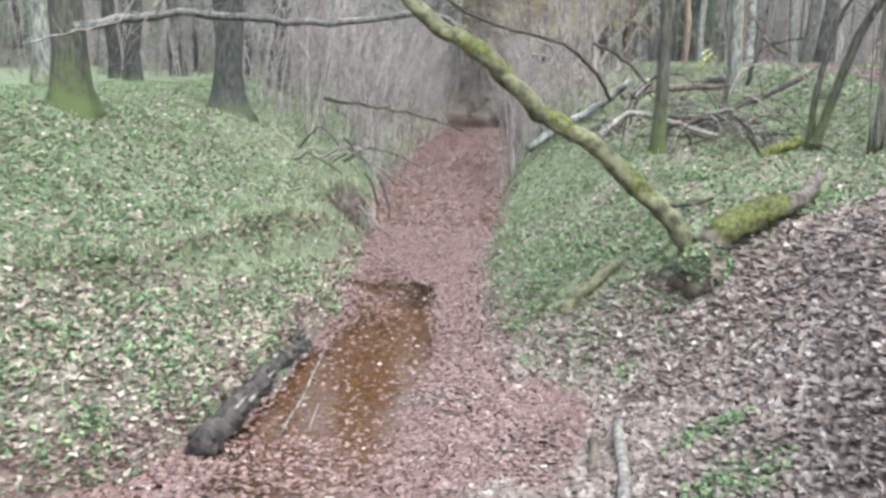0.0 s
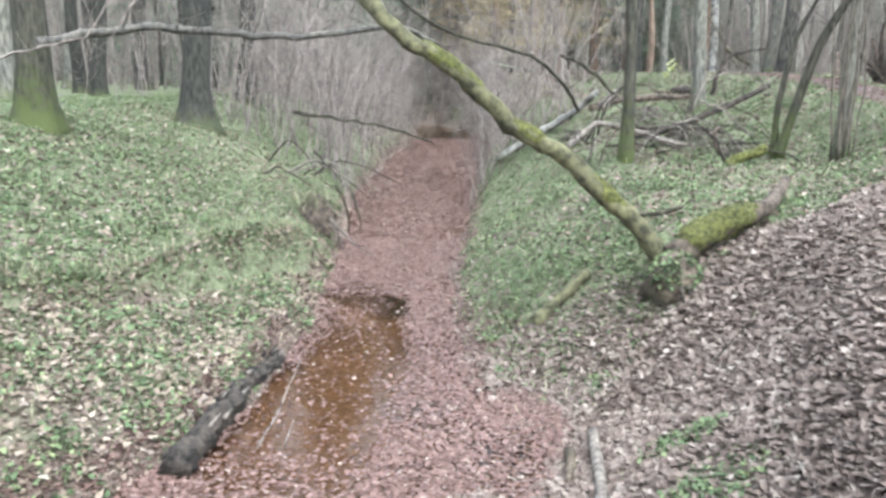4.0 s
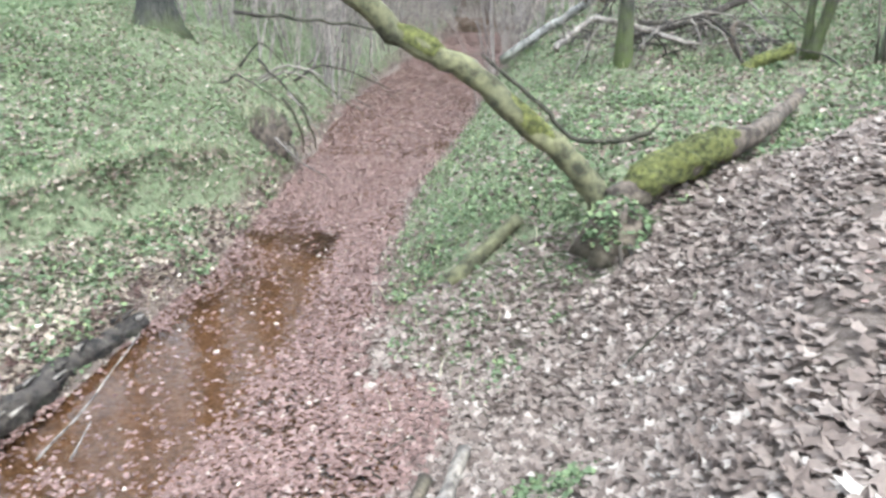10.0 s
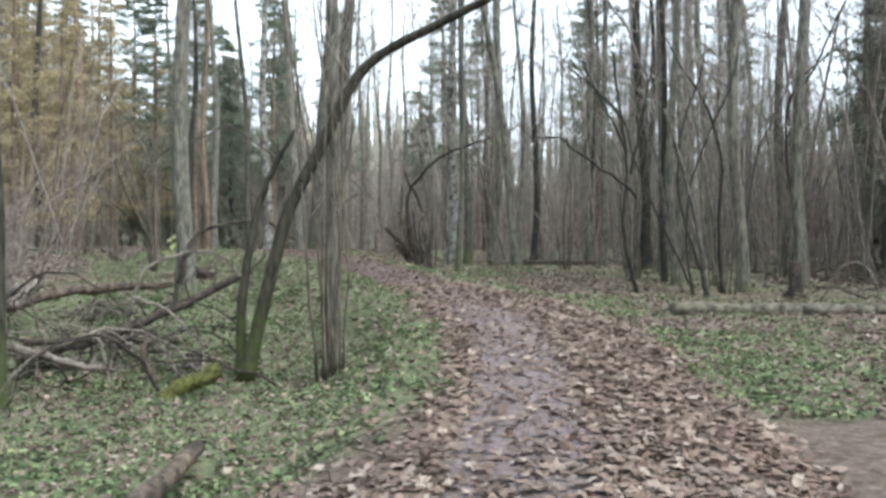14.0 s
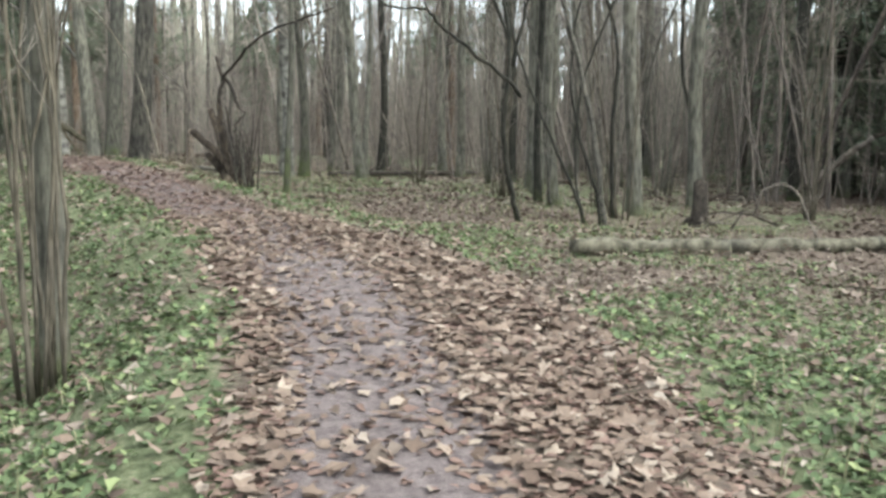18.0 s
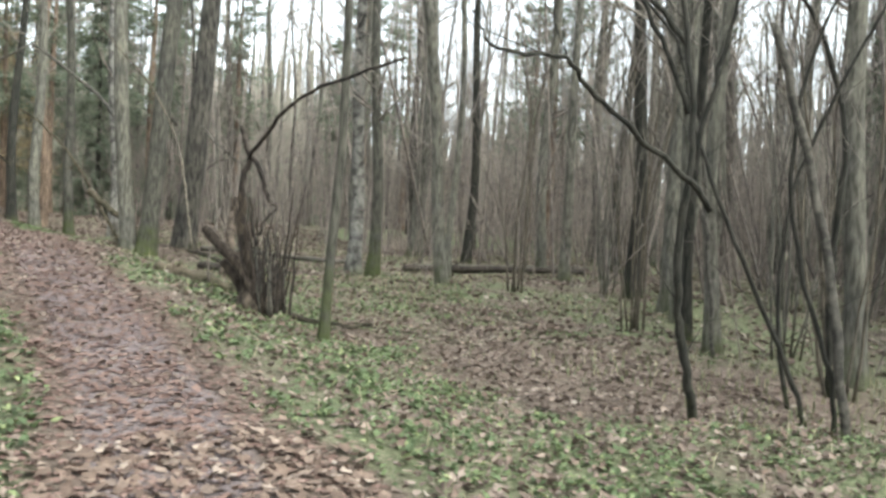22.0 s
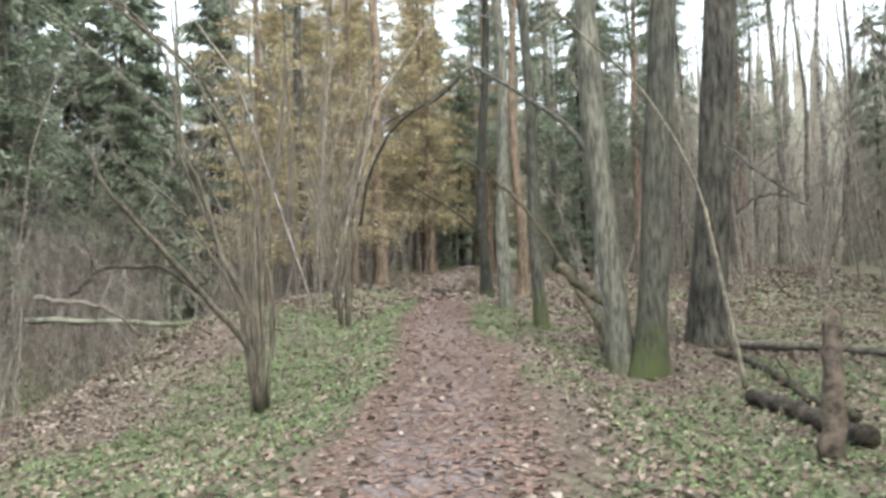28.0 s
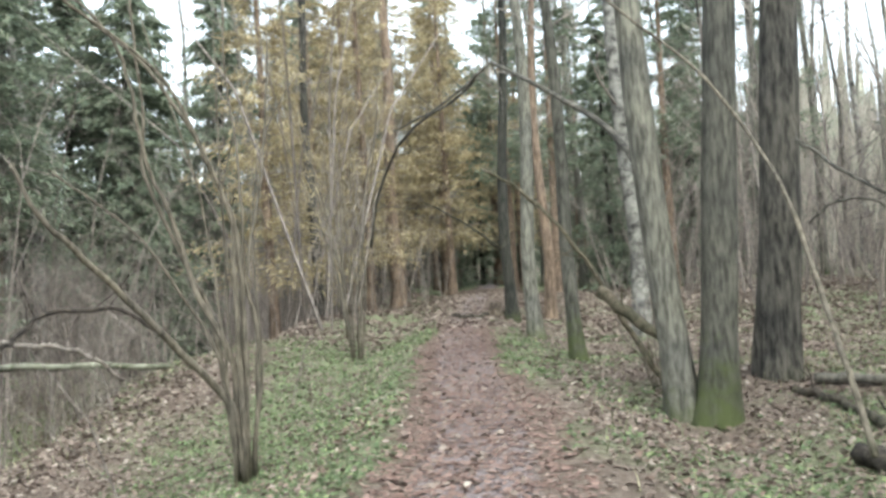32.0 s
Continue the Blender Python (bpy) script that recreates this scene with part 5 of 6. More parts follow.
# ---------------------------------------------------------------- right of the trail
sapling = fallen("crooked_sapling", SAPLING, 0.045, 0.02, BARK_DARK, "crooked thin sapling with a long arching side branch", "tree", 8, 4, 0.014, 60, 14, 0.8)
s = Shape()
line = limb(s, [Vector(p) - Vector(SAPLING[0]) for p in SAPLING_ARCH], 0.03, 0.011, 6, 4, 0.02, random.Random(61))
side = part("side_branch", s, BARK_DARK, sapling)
s = Shape()
twigs_along(s, line, random.Random(62), 10, 0.6, 0.006, 0.6, 1)
tagged(part("twig_spray", s, BARK_DARK, side), kind="stuff")
for k, line in enumerate(SAPLING_FORKS):
    s = Shape()
    line = limb(s, [Vector(p) - Vector(SAPLING[0]) for p in line], 0.03, 0.012, 6, 5, 0.02, random.Random(150 + k))
    side = part("side_branch", s, BARK_DARK, sapling)
    s = Shape()
    twigs_along(s, line, random.Random(160 + k), 9, 0.7, 0.006, 0.6, 2)
    tagged(part("twig_spray", s, BARK_DARK, side), kind="stuff")
for k, line in enumerate(BUSH_STEMS):
    fallen("crooked_tree", line, (0.045, 0.026, 0.04, 0.03, 0.025, 0.04, 0.03, 0.025)[k], (0.035, 0.012, 0.018, 0.012, 0.012, 0.015, 0.015, 0.012)[k], BARK_DARK if k % 3 else BARK_PLAIN, "crooked dark stem standing in a loose bush", "tree", 8, 5, 0.015, 170 + k, 0 if k == 0 else 16, 1.0, "crooked stems right of the trail")
for k, (x, y) in enumerate([(17.6, 19.7), (18.9, 21.4), (18.2, 23.6), (20.6, 27.2), (24.2, 30.4), (22.4, 22.8), (20.9, 18.2), (24.0, 25.4), (18.9, 27.9)]):
    shrub("hazel_bush", x, y, "bush of thin bare stems on the forest floor", 64 + k, 9, 5.5, 1.3, 0.02, BARK_GREY if k % 2 else None, 8, "bushes right of the trail")

fallen("long_log", on_ground([(13.9, 17.02), (15.4, 16.5), (17.15, 15.9)], 0.085), 0.108, 0.095, LOG_MOSSY, "long fallen log with mossy pale bark on the leaves", "log", 14, 9, 0.02, 75, rough=0.16)
fallen("long_log", on_ground([(17.1, 15.92), (18.8, 15.5), (20.6, 15.2), (22.5, 15.0)], 0.085), 0.094, 0.085, LOG_MOSSY, "second fallen log in line with the first", "log", 14, 7, 0.015, 77)
fallen("arched_branch", PALE_ARCH, 0.022, 0.015, WOOD_PALE, "pale dead branch bent in an arch behind the log", "branch", 6, 4, 0.015, 78, 8, 0.4)
fallen("leaning_log", PALE_LEANING_LOG, 0.09, 0.06, WOOD_PALE, "pale log leaning among the trees", "log", 8, 4, 0.03, 79)
fallen("dead_branch", FALLEN_BRANCH, 0.05, 0.03, WOOD_DARK, "dark broken branch on the leaning log", "branch", 7, 4, 0.03, 80, 6, 0.6)
for k, (x, y, n) in enumerate([(22.2, 20.6, 9), (18.4, 18.0, 5), (21.0, 22.0, 6), (4.9, 17.9, 13), (5.9, 18.8, 15), (6.6, 17.4, 10), (3.9, 19.4, 12), (5.6, 20.6, 12)]):
    heap = thing("twig_heap", x, y, ground_z(x, y), "heap of dark dead sticks on the ground", "branches")
    rng = random.Random(90 + k)
    for _ in range(n):
        s = Shape()
        a, r = rng.uniform(0, 6.28), rng.uniform(0.3, 0.9)
        limb(s, [(-r * math.cos(a), -r * math.sin(a), 0.03), (rng.uniform(-0.15, 0.15), rng.uniform(-0.15, 0.15), rng.uniform(0.06, 0.3)), (r * math.cos(a), r * math.sin(a), rng.uniform(0.02, 0.25))], rng.uniform(0.01, 0.02), 0.007, 6, 3, 0.02, rng)
        part("stick", s, WOOD_DARK if rng.random() < 0.7 else WOOD_PALE, heap)


def stump(name, x, y, radius, tall, label, seed, mat):
    rng = random.Random(seed)
    top = thing(name, x, y, ground_z(x, y), label, "stump")
    s = Shape()
    n = 16
    s.tube([(0, 0, -0.15), (0, 0, 0.06), (0.02, 0, tall * 0.5), (0.03, 0.01, tall)], [radius * 1.5, radius * 1.2, radius, radius * 0.9], n, 0.08, rng)
    for k in range(len(s.verts) - n, len(s.verts)):
        x0, y0, z0 = s.verts[k]
        s.verts[k] = (x0, y0, z0 + rng.uniform(-0.2, 0.25) * tall * 0.5)
    part("wood", s, mat, top)
    for k in range(5):
        s = Shape()
        a = k * 1.257 + rng.uniform(-0.3, 0.3)
        s.tube([(radius * 0.8 * math.cos(a), radius * 0.8 * math.sin(a), 0.12), (radius * 1.7 * math.cos(a), radius * 1.7 * math.sin(a), 0.03), (radius * 2.6 * math.cos(a), radius * 2.6 * math.sin(a), -0.08)], [radius * 0.4, radius * 0.28, radius * 0.1], 7, 0.08, rng)
        part("root", s, mat, top)
    return top


stump("rotten_stump", 18.3, 18.6, 0.13, 0.7, "small dark rotten stump", 95, WOOD_DARK)
stump("trail_stump", 9.65, 47.6, 0.2, 0.4, "broken reddish stump beside the trail", 96, WOOD_ROT)
fallen("trail_log", [(8.5, 46.9, 1.28), (8.9, 47.1, 1.2), (9.5, 47.3, 1.22)], 0.05, 0.075, WOOD_DARK, "dark log stub reaching out to the trail", "log", 9, 5, 0.05, 97, 3, 0.2)

# ---------------------------------------------------------------- the old snag
foot = Vector(SNAG[0])
snag = thing("old_snag", foot.x, foot.y, foot.z, "dead tangle of dark trunks and stems on an old stump", "dead tree")
rng = random.Random(110)
for name, line, a, b, mat in (("main_stem", SNAG, 0.04, 0.025, WOOD_DARK), ("raised_branch", RB, 0.024, 0.013, WOOD_DARK), ("bent_arm", SNAG_ARM, 0.032, 0.02, WOOD_DARK), ("leaning_trunk", SNAG_LOG_A, 0.085, 0.055, WOOD_ROT),
                              ("leaning_trunk", SNAG_LOG_B, 0.08, 0.05, WOOD_ROT), ("broken_stub", SNAG_STUB, 0.06, 0.045, WOOD_ROT), ("broken_stub", SNAG_STUB_TWO, 0.07, 0.042, WOOD_ROT), ("curled_stem", SNAG_CURL, 0.018, 0.012, WOOD_DARK), ("curled_stem", SNAG_CURL_TWO, 0.016, 0.01, WOOD_DARK)):
    s = Shape()
    line = limb(s, [Vector(p) - foot for p in line], a * 1.1, b * 1.1, 9, 5, 0.012, rng, 0.1)
    part(name, s, WOOD_DARK if mat is WOOD_DARK else WOOD_SNAG, snag)
for k in range(66):
    s = Shape()
    h = rng.uniform(0.3, 1.0) if k % 3 else rng.uniform(0.8, 1.75)
    f = Vector((rng.uniform(-0.05, 0.42), rng.uniform(-0.4, 0.25), -0.05))
    lean_x = -0.35 + 0.5 * (f.x + 0.12) / 0.62 + rng.uniform(-0.45, 0.45)
    top_at = f + Vector((lean_x * h * 0.45, rng.uniform(-0.3, 0.3) * h, h))
    limb(s, [f, f + (top_at - f) * 0.5 + Vector((rng.uniform(-0.06, 0.06), rng.uniform(-0.06, 0.06), 0)), top_at], rng.uniform(0.007, 0.03) * (1.5 - 0.4 * h), 0.005, 5, 4, 0.01, rng)
    part("thin_stem", s, WOOD_DARK if k % 5 else BARK_PLAIN, snag)
s = Shape()
s.tube([(0, 0, -0.2), (0, 0, 0.05), (-0.02, 0.05, 0.3), (-0.05, 0.12, 0.5)], [0.3, 0.2, 0.12, 0.05], 16, 0.35, rng)
part("stump", s, WOOD_ROT, snag)
fallen("white_stick", WHITE_STICK, 0.014, 0.016, WOOD_PALE, "thin white barkless stick leaning upright", "stick", 6, 4, 0.01, 112)
fallen("rotten_log", on_ground([(11.5, 25.75), (11.9, 25.45), (12.4, 25.15)], 0.08), 0.09, 0.12, WOOD_ROT, "dark rotten log lying beside the snag", "log", 10, 5, 0.02, 113, 6, 0.2)
fallen("pale_branch", on_ground([(12.9, 24.2), (13.5, 24.0), (14.0, 24.1)], 0.06), 0.04, 0.02, WOOD_DARK, "dark branch lying in the leaves", "branch", 8, 4, 0.02, 114, 6, 0.3)
fallen("rotten_stub", [(13.5, 29.9, 0.5), (13.6, 30.1, 1.1), (13.72, 30.4, 1.75)], 0.12, 0.07, WOOD_ROT, "tall rotten stub with a pale broken top", "stump", 9, 5, 0.02, 115, 3, 0.3)
fallen("far_log", on_ground([(14.35, 35.95), (15.3, 35.8), (17.5, 35.6), (19.0, 35.2)], 0.06), 0.07, 0.06, BARK_PLAIN, "blotched grey log lying among the trees", "log", 10, 6, 0.02, 116)
fallen("far_log", on_ground([(18.7, 32.6), (21.5, 32.9), (24.7, 32.9)], 0.1), 0.11, 0.09, WOOD_DARK, "dark log lying across the forest floor", "log", 10, 6, 0.03, 117, 5, 0.5)
fallen("far_log", on_ground([(19.5, 33.6), (22.5, 33.9), (26, 34.3)], 0.1), 0.1, 0.08, LOG_MOSSY, "pale mossy log lying across the forest floor", "log", 10, 6, 0.03, 118)

# ---------------------------------------------------------------- the last stretch
hazel = thing("hazel_bush", *HAZEL_STEMS[0][0], "old hazel bush with long bent stems beside the trail", "shrub")
foot = Vector(HAZEL_STEMS[0][0])
rng = random.Random(120)
fine = Shape()
for k, line in enumerate(HAZEL_STEMS):
    s = Shape()
    r = (0.045, 0.036, 0.03, 0.034, 0.026, 0.03, 0.022, 0.02, 0.018)[k]
    line = limb(s, [Vector(p) - foot for p in line], r * 1.1, r * 0.4, 8, 4, 0.012, rng)
    part("stem", s, BARK_HAZEL, hazel)
    twigs_along(fine, line, rng, 6, 0.7, 0.0045, 0.55, 2, 0.35)
tagged(part("twig_spray", fine, BARK_TWIG, hazel), kind="stuff")
for k in range(3):
    s = Shape()
    x, y = rng.uniform(-0.12, 0.16), rng.uniform(-0.12, 0.12)
    limb(s, [(x, y, -0.1), (x * 1.4, y * 1.5, 1.5), (x * 2 + rng.uniform(-0.2, 0.2), y * 2.2, 3.2), (x * 4 + rng.uniform(-0.5, 0.5), y * 4, 5.2)], 0.02, 0.006, 6, 4, 0.02, rng)
    part("stem", s, BARK_HAZEL, hazel)
fallen("bent_sapling", BENT_STEM, 0.028, 0.014, BARK_HAZEL, "long thin stem bent in an arch", "sapling", 7, 4, 0.006, 121, 5, 0.4)
fallen("arching_bough", ARCH_RIGHT, 0.06, 0.03, BARK_PLAIN, "bough of the twin tree arching over the trail", "branch", 8, 5, 0.01, 122, 7, 0.6)
fallen("arching_bough", ARCH_RIGHT_LOW, 0.035, 0.02, BARK_PLAIN, "lower fork of the arching bough", "branch", 7, 4, 0.01, 123)
fallen("drooping_branch", ARCH_LEFT, 0.022, 0.032, BARK_PLAIN, "drooping dark branch over the trail", "branch", 7, 5, 0.02, 124, 18, 0.9)
fallen("drooping_branch", ARCH_LEFT_TWO, 0.025, 0.012, BARK_PLAIN, "drooping dark branch with fine twigs", "branch", 6, 4, 0.02, 125, 16, 0.8)
fallen("hanging_twig", ARCH_TWIG, 0.014, 0.006, BARK_PLAIN, "thin twig hanging from the arching bough", "branch", 5, 3, 0.01, 126)
fallen("bent_dead_branch", BENT_DEAD, 0.025, 0.045, WOOD_ROT, "long dead branch bent down beside the trail", "branch", 7, 5, 0.02, 127, 10, 0.5)
fallen("bent_dead_branch", BENT_FAR, 0.02, 0.04, WOOD_DARK, "dead branch drooping over the trail's edge", "branch", 6, 5, 0.02, 128, 8, 0.5)
fallen("leaning_log", LEANING_LOG, 0.09, 0.07, WOOD_ROT, "broken log leaning against the twin tree", "log", 9, 5, 0.02, 129, 4, 0.3)
fallen("bare_bough", RIGHT_BOUGH, 0.025, 0.02, BARK_PLAIN, "bare bough beside the thick pine", "branch", 6, 5, 0.03, 130, 10, 0.7)
fallen("bare_bough", RIGHT_BOUGH_TWO, 0.02, 0.018, BARK_PLAIN, "bare bough beside the thick pine", "branch", 6, 5, 0.03, 131, 10, 0.7)
fallen("arching_branch", HAZEL_ARCH, 0.025, 0.02, WOOD_DARK, "dark branch bent low behind the hazel bush", "branch", 7, 5, 0.02, 132, 8, 0.5)
fallen("ditch_log", DITCH_LOG, 0.06, 0.05, BARK_BIRCH, "thin birch trunk lying over the ditch", "log", 8, 5, 0.02, 133, 8, 0.5)
fallen("ditch_branch", DITCH_BRANCH, 0.05, 0.03, WOOD_PALE, "pale branch sagging into the ditch", "branch", 7, 5, 0.03, 134, 12, 0.6)
fallen("edge_log", on_ground([(13.95, 35.55), (14.25, 35.05), (14.42, 34.1), (14.32, 32.6), (14.4, 31.6)], 0.05), 0.055, 0.07, WOOD_DARK, "dark wet log lying from the thick pine into the leaves", "log", 10, 6, 0.03, 135, 4, 0.3, rough=0.2)
fallen("edge_log", on_ground([(13.68, 32.8), (13.84, 32.0), (13.95, 31.2), (14.1, 30.6)], 0.07), 0.1, 0.11, WOOD_DARK, "thick dark wet log with a broken end", "log", 14, 6, 0.03, 136, rough=0.16)
shrub("hazel_bush", 6.6, 43.0, "bush of tall thin stems beyond the old hazel", 137, 9, 7.5, 2.0, 0.024)
shrub("hazel_bush", 12.3, 36.0, "thin shoots round the foot of the twin trunks", 138, 12, 1.6, 0.9, 0.012, None, 5)
shrub("hazel_bush", 5.6, 47.0, "bush of tall thin stems beyond the old hazel", 139, 9, 6.5, 2.0, 0.022)
black_log = thing("black_log", 7.85, 26.58, ground_z(7.85, 26.58), "short black rotten log crumbling beside the trail", "log")
rng = random.Random(140)
s = Shape()
s.tube([(-0.42, 0.14, 0.06), (-0.34, 0.11, 0.1), (-0.2, 0.07, 0.11), (-0.05, 0.02, 0.13), (0.1, -0.04, 0.12), (0.22, -0.08, 0.1), (0.33, -0.12, 0.06)], [0.07, 0.12, 0.14, 0.15, 0.14, 0.13, 0.09], 16, 0.3, rng)
part("wood", s, WOOD_DARK, black_log)
for k in range(14):
    s = Shape()
    u, a = rng.uniform(-0.45, 0.35), rng.uniform(0.3, 2.8)
    c = Vector((u, -0.33 * u, 0.11)) + Vector((0.05 * math.cos(a), 0.14 * math.cos(a), 0.13 * math.sin(a)))
    s.tube([c, c + Vector((rng.uniform(0.05, 0.16), rng.uniform(-0.06, 0.02), rng.uniform(-0.05, 0.03)))], [rng.uniform(0.015, 0.03), 0.008], 6, 0.25, rng)
    part("splinter", s, WOOD_ROT if k % 3 else WOOD_PALE, black_log, "loose rotten splinter")
for k in range(7):
    s = Shape()
    a = rng.uniform(0, 6.28)
    limb(s, [(-0.75 + 0.25 * math.cos(a), 0.2 + 0.2 * math.sin(a), 0.02), (-0.6, 0.15, rng.uniform(0.03, 0.12)), (-0.45 - 0.3 * math.cos(a), 0.1 - 0.2 * math.sin(a), 0.04)], rng.uniform(0.012, 0.03), 0.01, 6, 3, 0.03, rng)
    part("broken_piece", s, WOOD_ROT, black_log)
fallen("black_log", on_ground([(6.7, 27.9), (7.3, 27.6), (7.8, 27.5)], 0.05), 0.06, 0.055, WOOD_DARK, "hollow black log end behind the thick log", "log", 10, 4, 0.02, 142)
pale = fallen("pale_sapling", PALE_SAPLING, 0.012, 0.008, WOOD_PALE, "thin pale bent sapling with a few big yellow leaves", "sapling", 6, 4, 0.012, 143)
s = Shape()
limb(s, [Vector(p) - Vector(PALE_SAPLING[0]) for p in PALE_SAPLING_FORK], 0.009, 0.005, 5, 3, 0.01, random.Random(144))
part("fork", s, WOOD_PALE, pale)
gen = np.random.default_rng(145)
near_leaf = np.array(PALE_SAPLING[1]) + np.array([-0.42, 0.05, -0.32]) + gen.normal(0, 0.13, (11, 3))
yellow = leafy("pale_yellow_leaves", [(0.0, (0.3, 0.34, 0.12)), (1.0, (0.5, 0.5, 0.28))], 0.6, 0.3)
leaves = new("leaves", leaf_mesh("leaves", near_leaf - np.array(PALE_SAPLING[0]), gen, 0.16, yellow, 0.5, 0.2, 1.3))
leaves.parent = pale

# ---------------------------------------------------------------- conifers
def conifer(name, x, y, radius, tall, label, seed, mat, start=0.15, tiers=60, long=2.6, clumps=26, leaf=None, size=0.17, droop=0.3, group=""):
    rng = random.Random(seed)
    top = thing(name, x, y, ground_z(x, y) - 0.05, label, "tree", group)
    line = trunk_line(rng, tall, (0.005, 0), 0.05, 1.4)
    part("trunk", trunk_shape(line, radius, rng, 12, 1.4, 0.12), mat, top)
    wood, green = needle_crown(line, rng, start, tiers, long, clumps, size, droop)
    tagged(part("bough_frame", wood, BARK_TWIG, top), kind="stuff")
    tagged(part("needle_spray", green.mesh("needle_spray", leaf or NEEDLES, False), None, top), kind="stuff")
    return top


SPRUCE = conifer("spruce_tree", -6.0, 45.0, 0.18, 15, "dark green spruce in the wood", 300, BARK_DARK, 0.03, 180, 3.0, 75, None, 0.14, 0.45, group="spruces")
SPRUCE_HIGH = conifer("spruce_tree", -6.5, 43.0, 0.17, 17, "spruce with a bare lower trunk", 303, BARK_GREY, 0.25, 140, 2.6, 60, None, 0.13, 0.4, group="spruces")
PINE = conifer("pine_tree", 9.0, 72.0, 0.24, 20, "tall pine with a green crown", 301, BARK_RED, 0.3, 110, 3.2, 75, None, 0.14, 0.0, group="pines")
LARCH = conifer("larch_tree", 6.5, 66.0, 0.22, 19, "larch with golden autumn needles, warm sunlit glow put into their colour", 302, BARK_RED, 0.16, 150, 3.2, 70, SUNLIT_GOLD, 0.115, 0.2, group="larches")
for base_tree, spots in ((SPRUCE, [(-5.5, 41), (-7.5, 47), (-10, 38), (14.5, 62), (-12, 54), (38, 16), (34, 8), (44, 22), (29, 6), (40, 33), (-8, 62), (19, 66), (-16, 44), (48, 12), (-6, 58), (-9, 43), (-13, 48), (-18, 52), (16, 70), (24, 70), (-22, 40), (-20, 33), (-27, 45), (50, 28), (46, 38), (30, 66), (31, 14), (36, 21), (35, 12.5), (31, 23), (41, 14), (8.1, 72), (10.2, 76), (7.0, 83), (26, 15.5), (28.5, 22), (33, 17), (29.5, 18.5), (27, 10)]),
                         (SPRUCE_HIGH, [(-5.6, 48.5), (-7.4, 52), (-6.2, 57.5), (30, 25.5), (31, 20.3), (35, 29), (33, 23.5), (28, 21.5)]),
                         (PINE, [(12.0, 60), (16.5, 58), (22, 62), (27, 55), (6.0, 80), (32, 60), (36, 52), (14, 75), (42, 45), (-6, 49), (-10, 60), (10, 64), (30, 42), (-15, 60), (-24, 50), (8.5, 95), (18, 80), (-30, 38)]),
                         (LARCH, [(4.4, 56.5), (3.0, 60), (4.6, 64), (7.2, 62), (2.5, 50), (10.5, 70), (3.2, 62), (9.2, 78), (7.6, 86), (-20, 58), (-24, 66), (1.0, 67), (-0.8, 63), (5.6, 70), (4.0, 74), (2.2, 57)])):
    for k, (x, y) in enumerate(spots):
        o = copy_thing(base_tree, pose(x, y, ground_z(x, y) - 0.05, 0, 0, 47 * k))
        f = 0.85 + 0.08 * ((k * 5) % 5)
        o.scale = (f, f, f)

for k, (x, y) in enumerate([(-8, 64), (-5, 66), (-10, 60), (-6, 70), (-12, 66), (-9, 54), (-6.5, 59), (-15, 62), (-1.5, 72), (1.5, 76), (-3.5, 77), (4.5, 84), (13.5, 88), (21, 76), (17.5, 84)]):
    o = copy_thing(SPRUCE, pose(x, y, ground_z(x, y) - 0.05, 0, 0, 31 * k))
    f = 1.3 + 0.06 * (k % 4)
    o.scale = (f, f, f)

# ---------------------------------------------------------------- thicket
def thicket(name, count, seed, inside, tall, label):
    """Bare undergrowth, stem by stem, too thick to count."""
    gen, rng = np.random.default_rng(seed), random.Random(seed)
    x, y = gen.uniform(-45, 60, max(90000, count * 12)), gen.uniform(-20, 90, max(90000, count * 12))
    ok = inside(x, y)
    x, y = x[ok][:count], y[ok][:count]
    s = Shape()
    for a, b, z in zip(x.tolist(), y.tolist(), (ground(x, y) - 0.05).tolist()):
        h = tall * rng.uniform(0.3, 1.2)
        dx, dy = rng.gauss(0, 0.33) * h, rng.gauss(0, 0.33) * h
        foot = Vector((a, b, z))
        mid = foot + Vector((dx * 0.35, dy * 0.35, h * 0.55))
        end = foot + Vector((dx, dy, h))
        r = 0.006 + 0.0045 * h * rng.uniform(0.5, 1.2)
        s.twig(foot, mid, r, r * 0.7)
        s.twig(mid, end, r * 0.7, 0.003)
        for _ in range(7):
            u = rng.uniform(0.2, 0.95)
            p = foot + (mid - foot) * (u / 0.55) if u < 0.55 else mid + (end - mid) * ((u - 0.55) / 0.45)
            e = p + Vector((rng.uniform(-1, 1), rng.uniform(-1, 1), rng.uniform(-0.1, 1.1))) * h * 0.24
            s.twig(p, e, 0.0055, 0.0025)
            for _ in range(2):
                q = p + (e - p) * rng.uniform(0.3, 0.9)
                s.twig(q, q + Vector((rng.uniform(-1, 1), rng.uniform(-1, 1), rng.uniform(-0.2, 0.9))) * h * 0.11, 0.004, 0.002)
    return tagged(new(name, s.mesh(name, THICKET)), label, "undergrowth", kind="stuff")


def thick_wood(x, y):
    off, half = nearest(STREAM, x, y)
    way, _ = nearest(TRAIL, x, y)
    right = ((way > 12) & (y < 34)) | ((y >= 34) & (way > 5 + 9 * ease((52 - y) / 6)))
    left = np.where(off < 0, y > 27, (y > 47) & (way < -3.2))
    return (np.abs(off) > half + 0.6) & (np.abs(way) > 2.6) & (y > 10) & np.where(way > 0, right, left)


def tall_wood(x, y):
    off, half = nearest(STREAM, x, y)
    way, _ = nearest(TRAIL, x, y)
    return (np.abs(off) > half + 1) & (y > 46) & ((way < -3.5) | (way > 9)) | ((way > 11) & (y > 12))


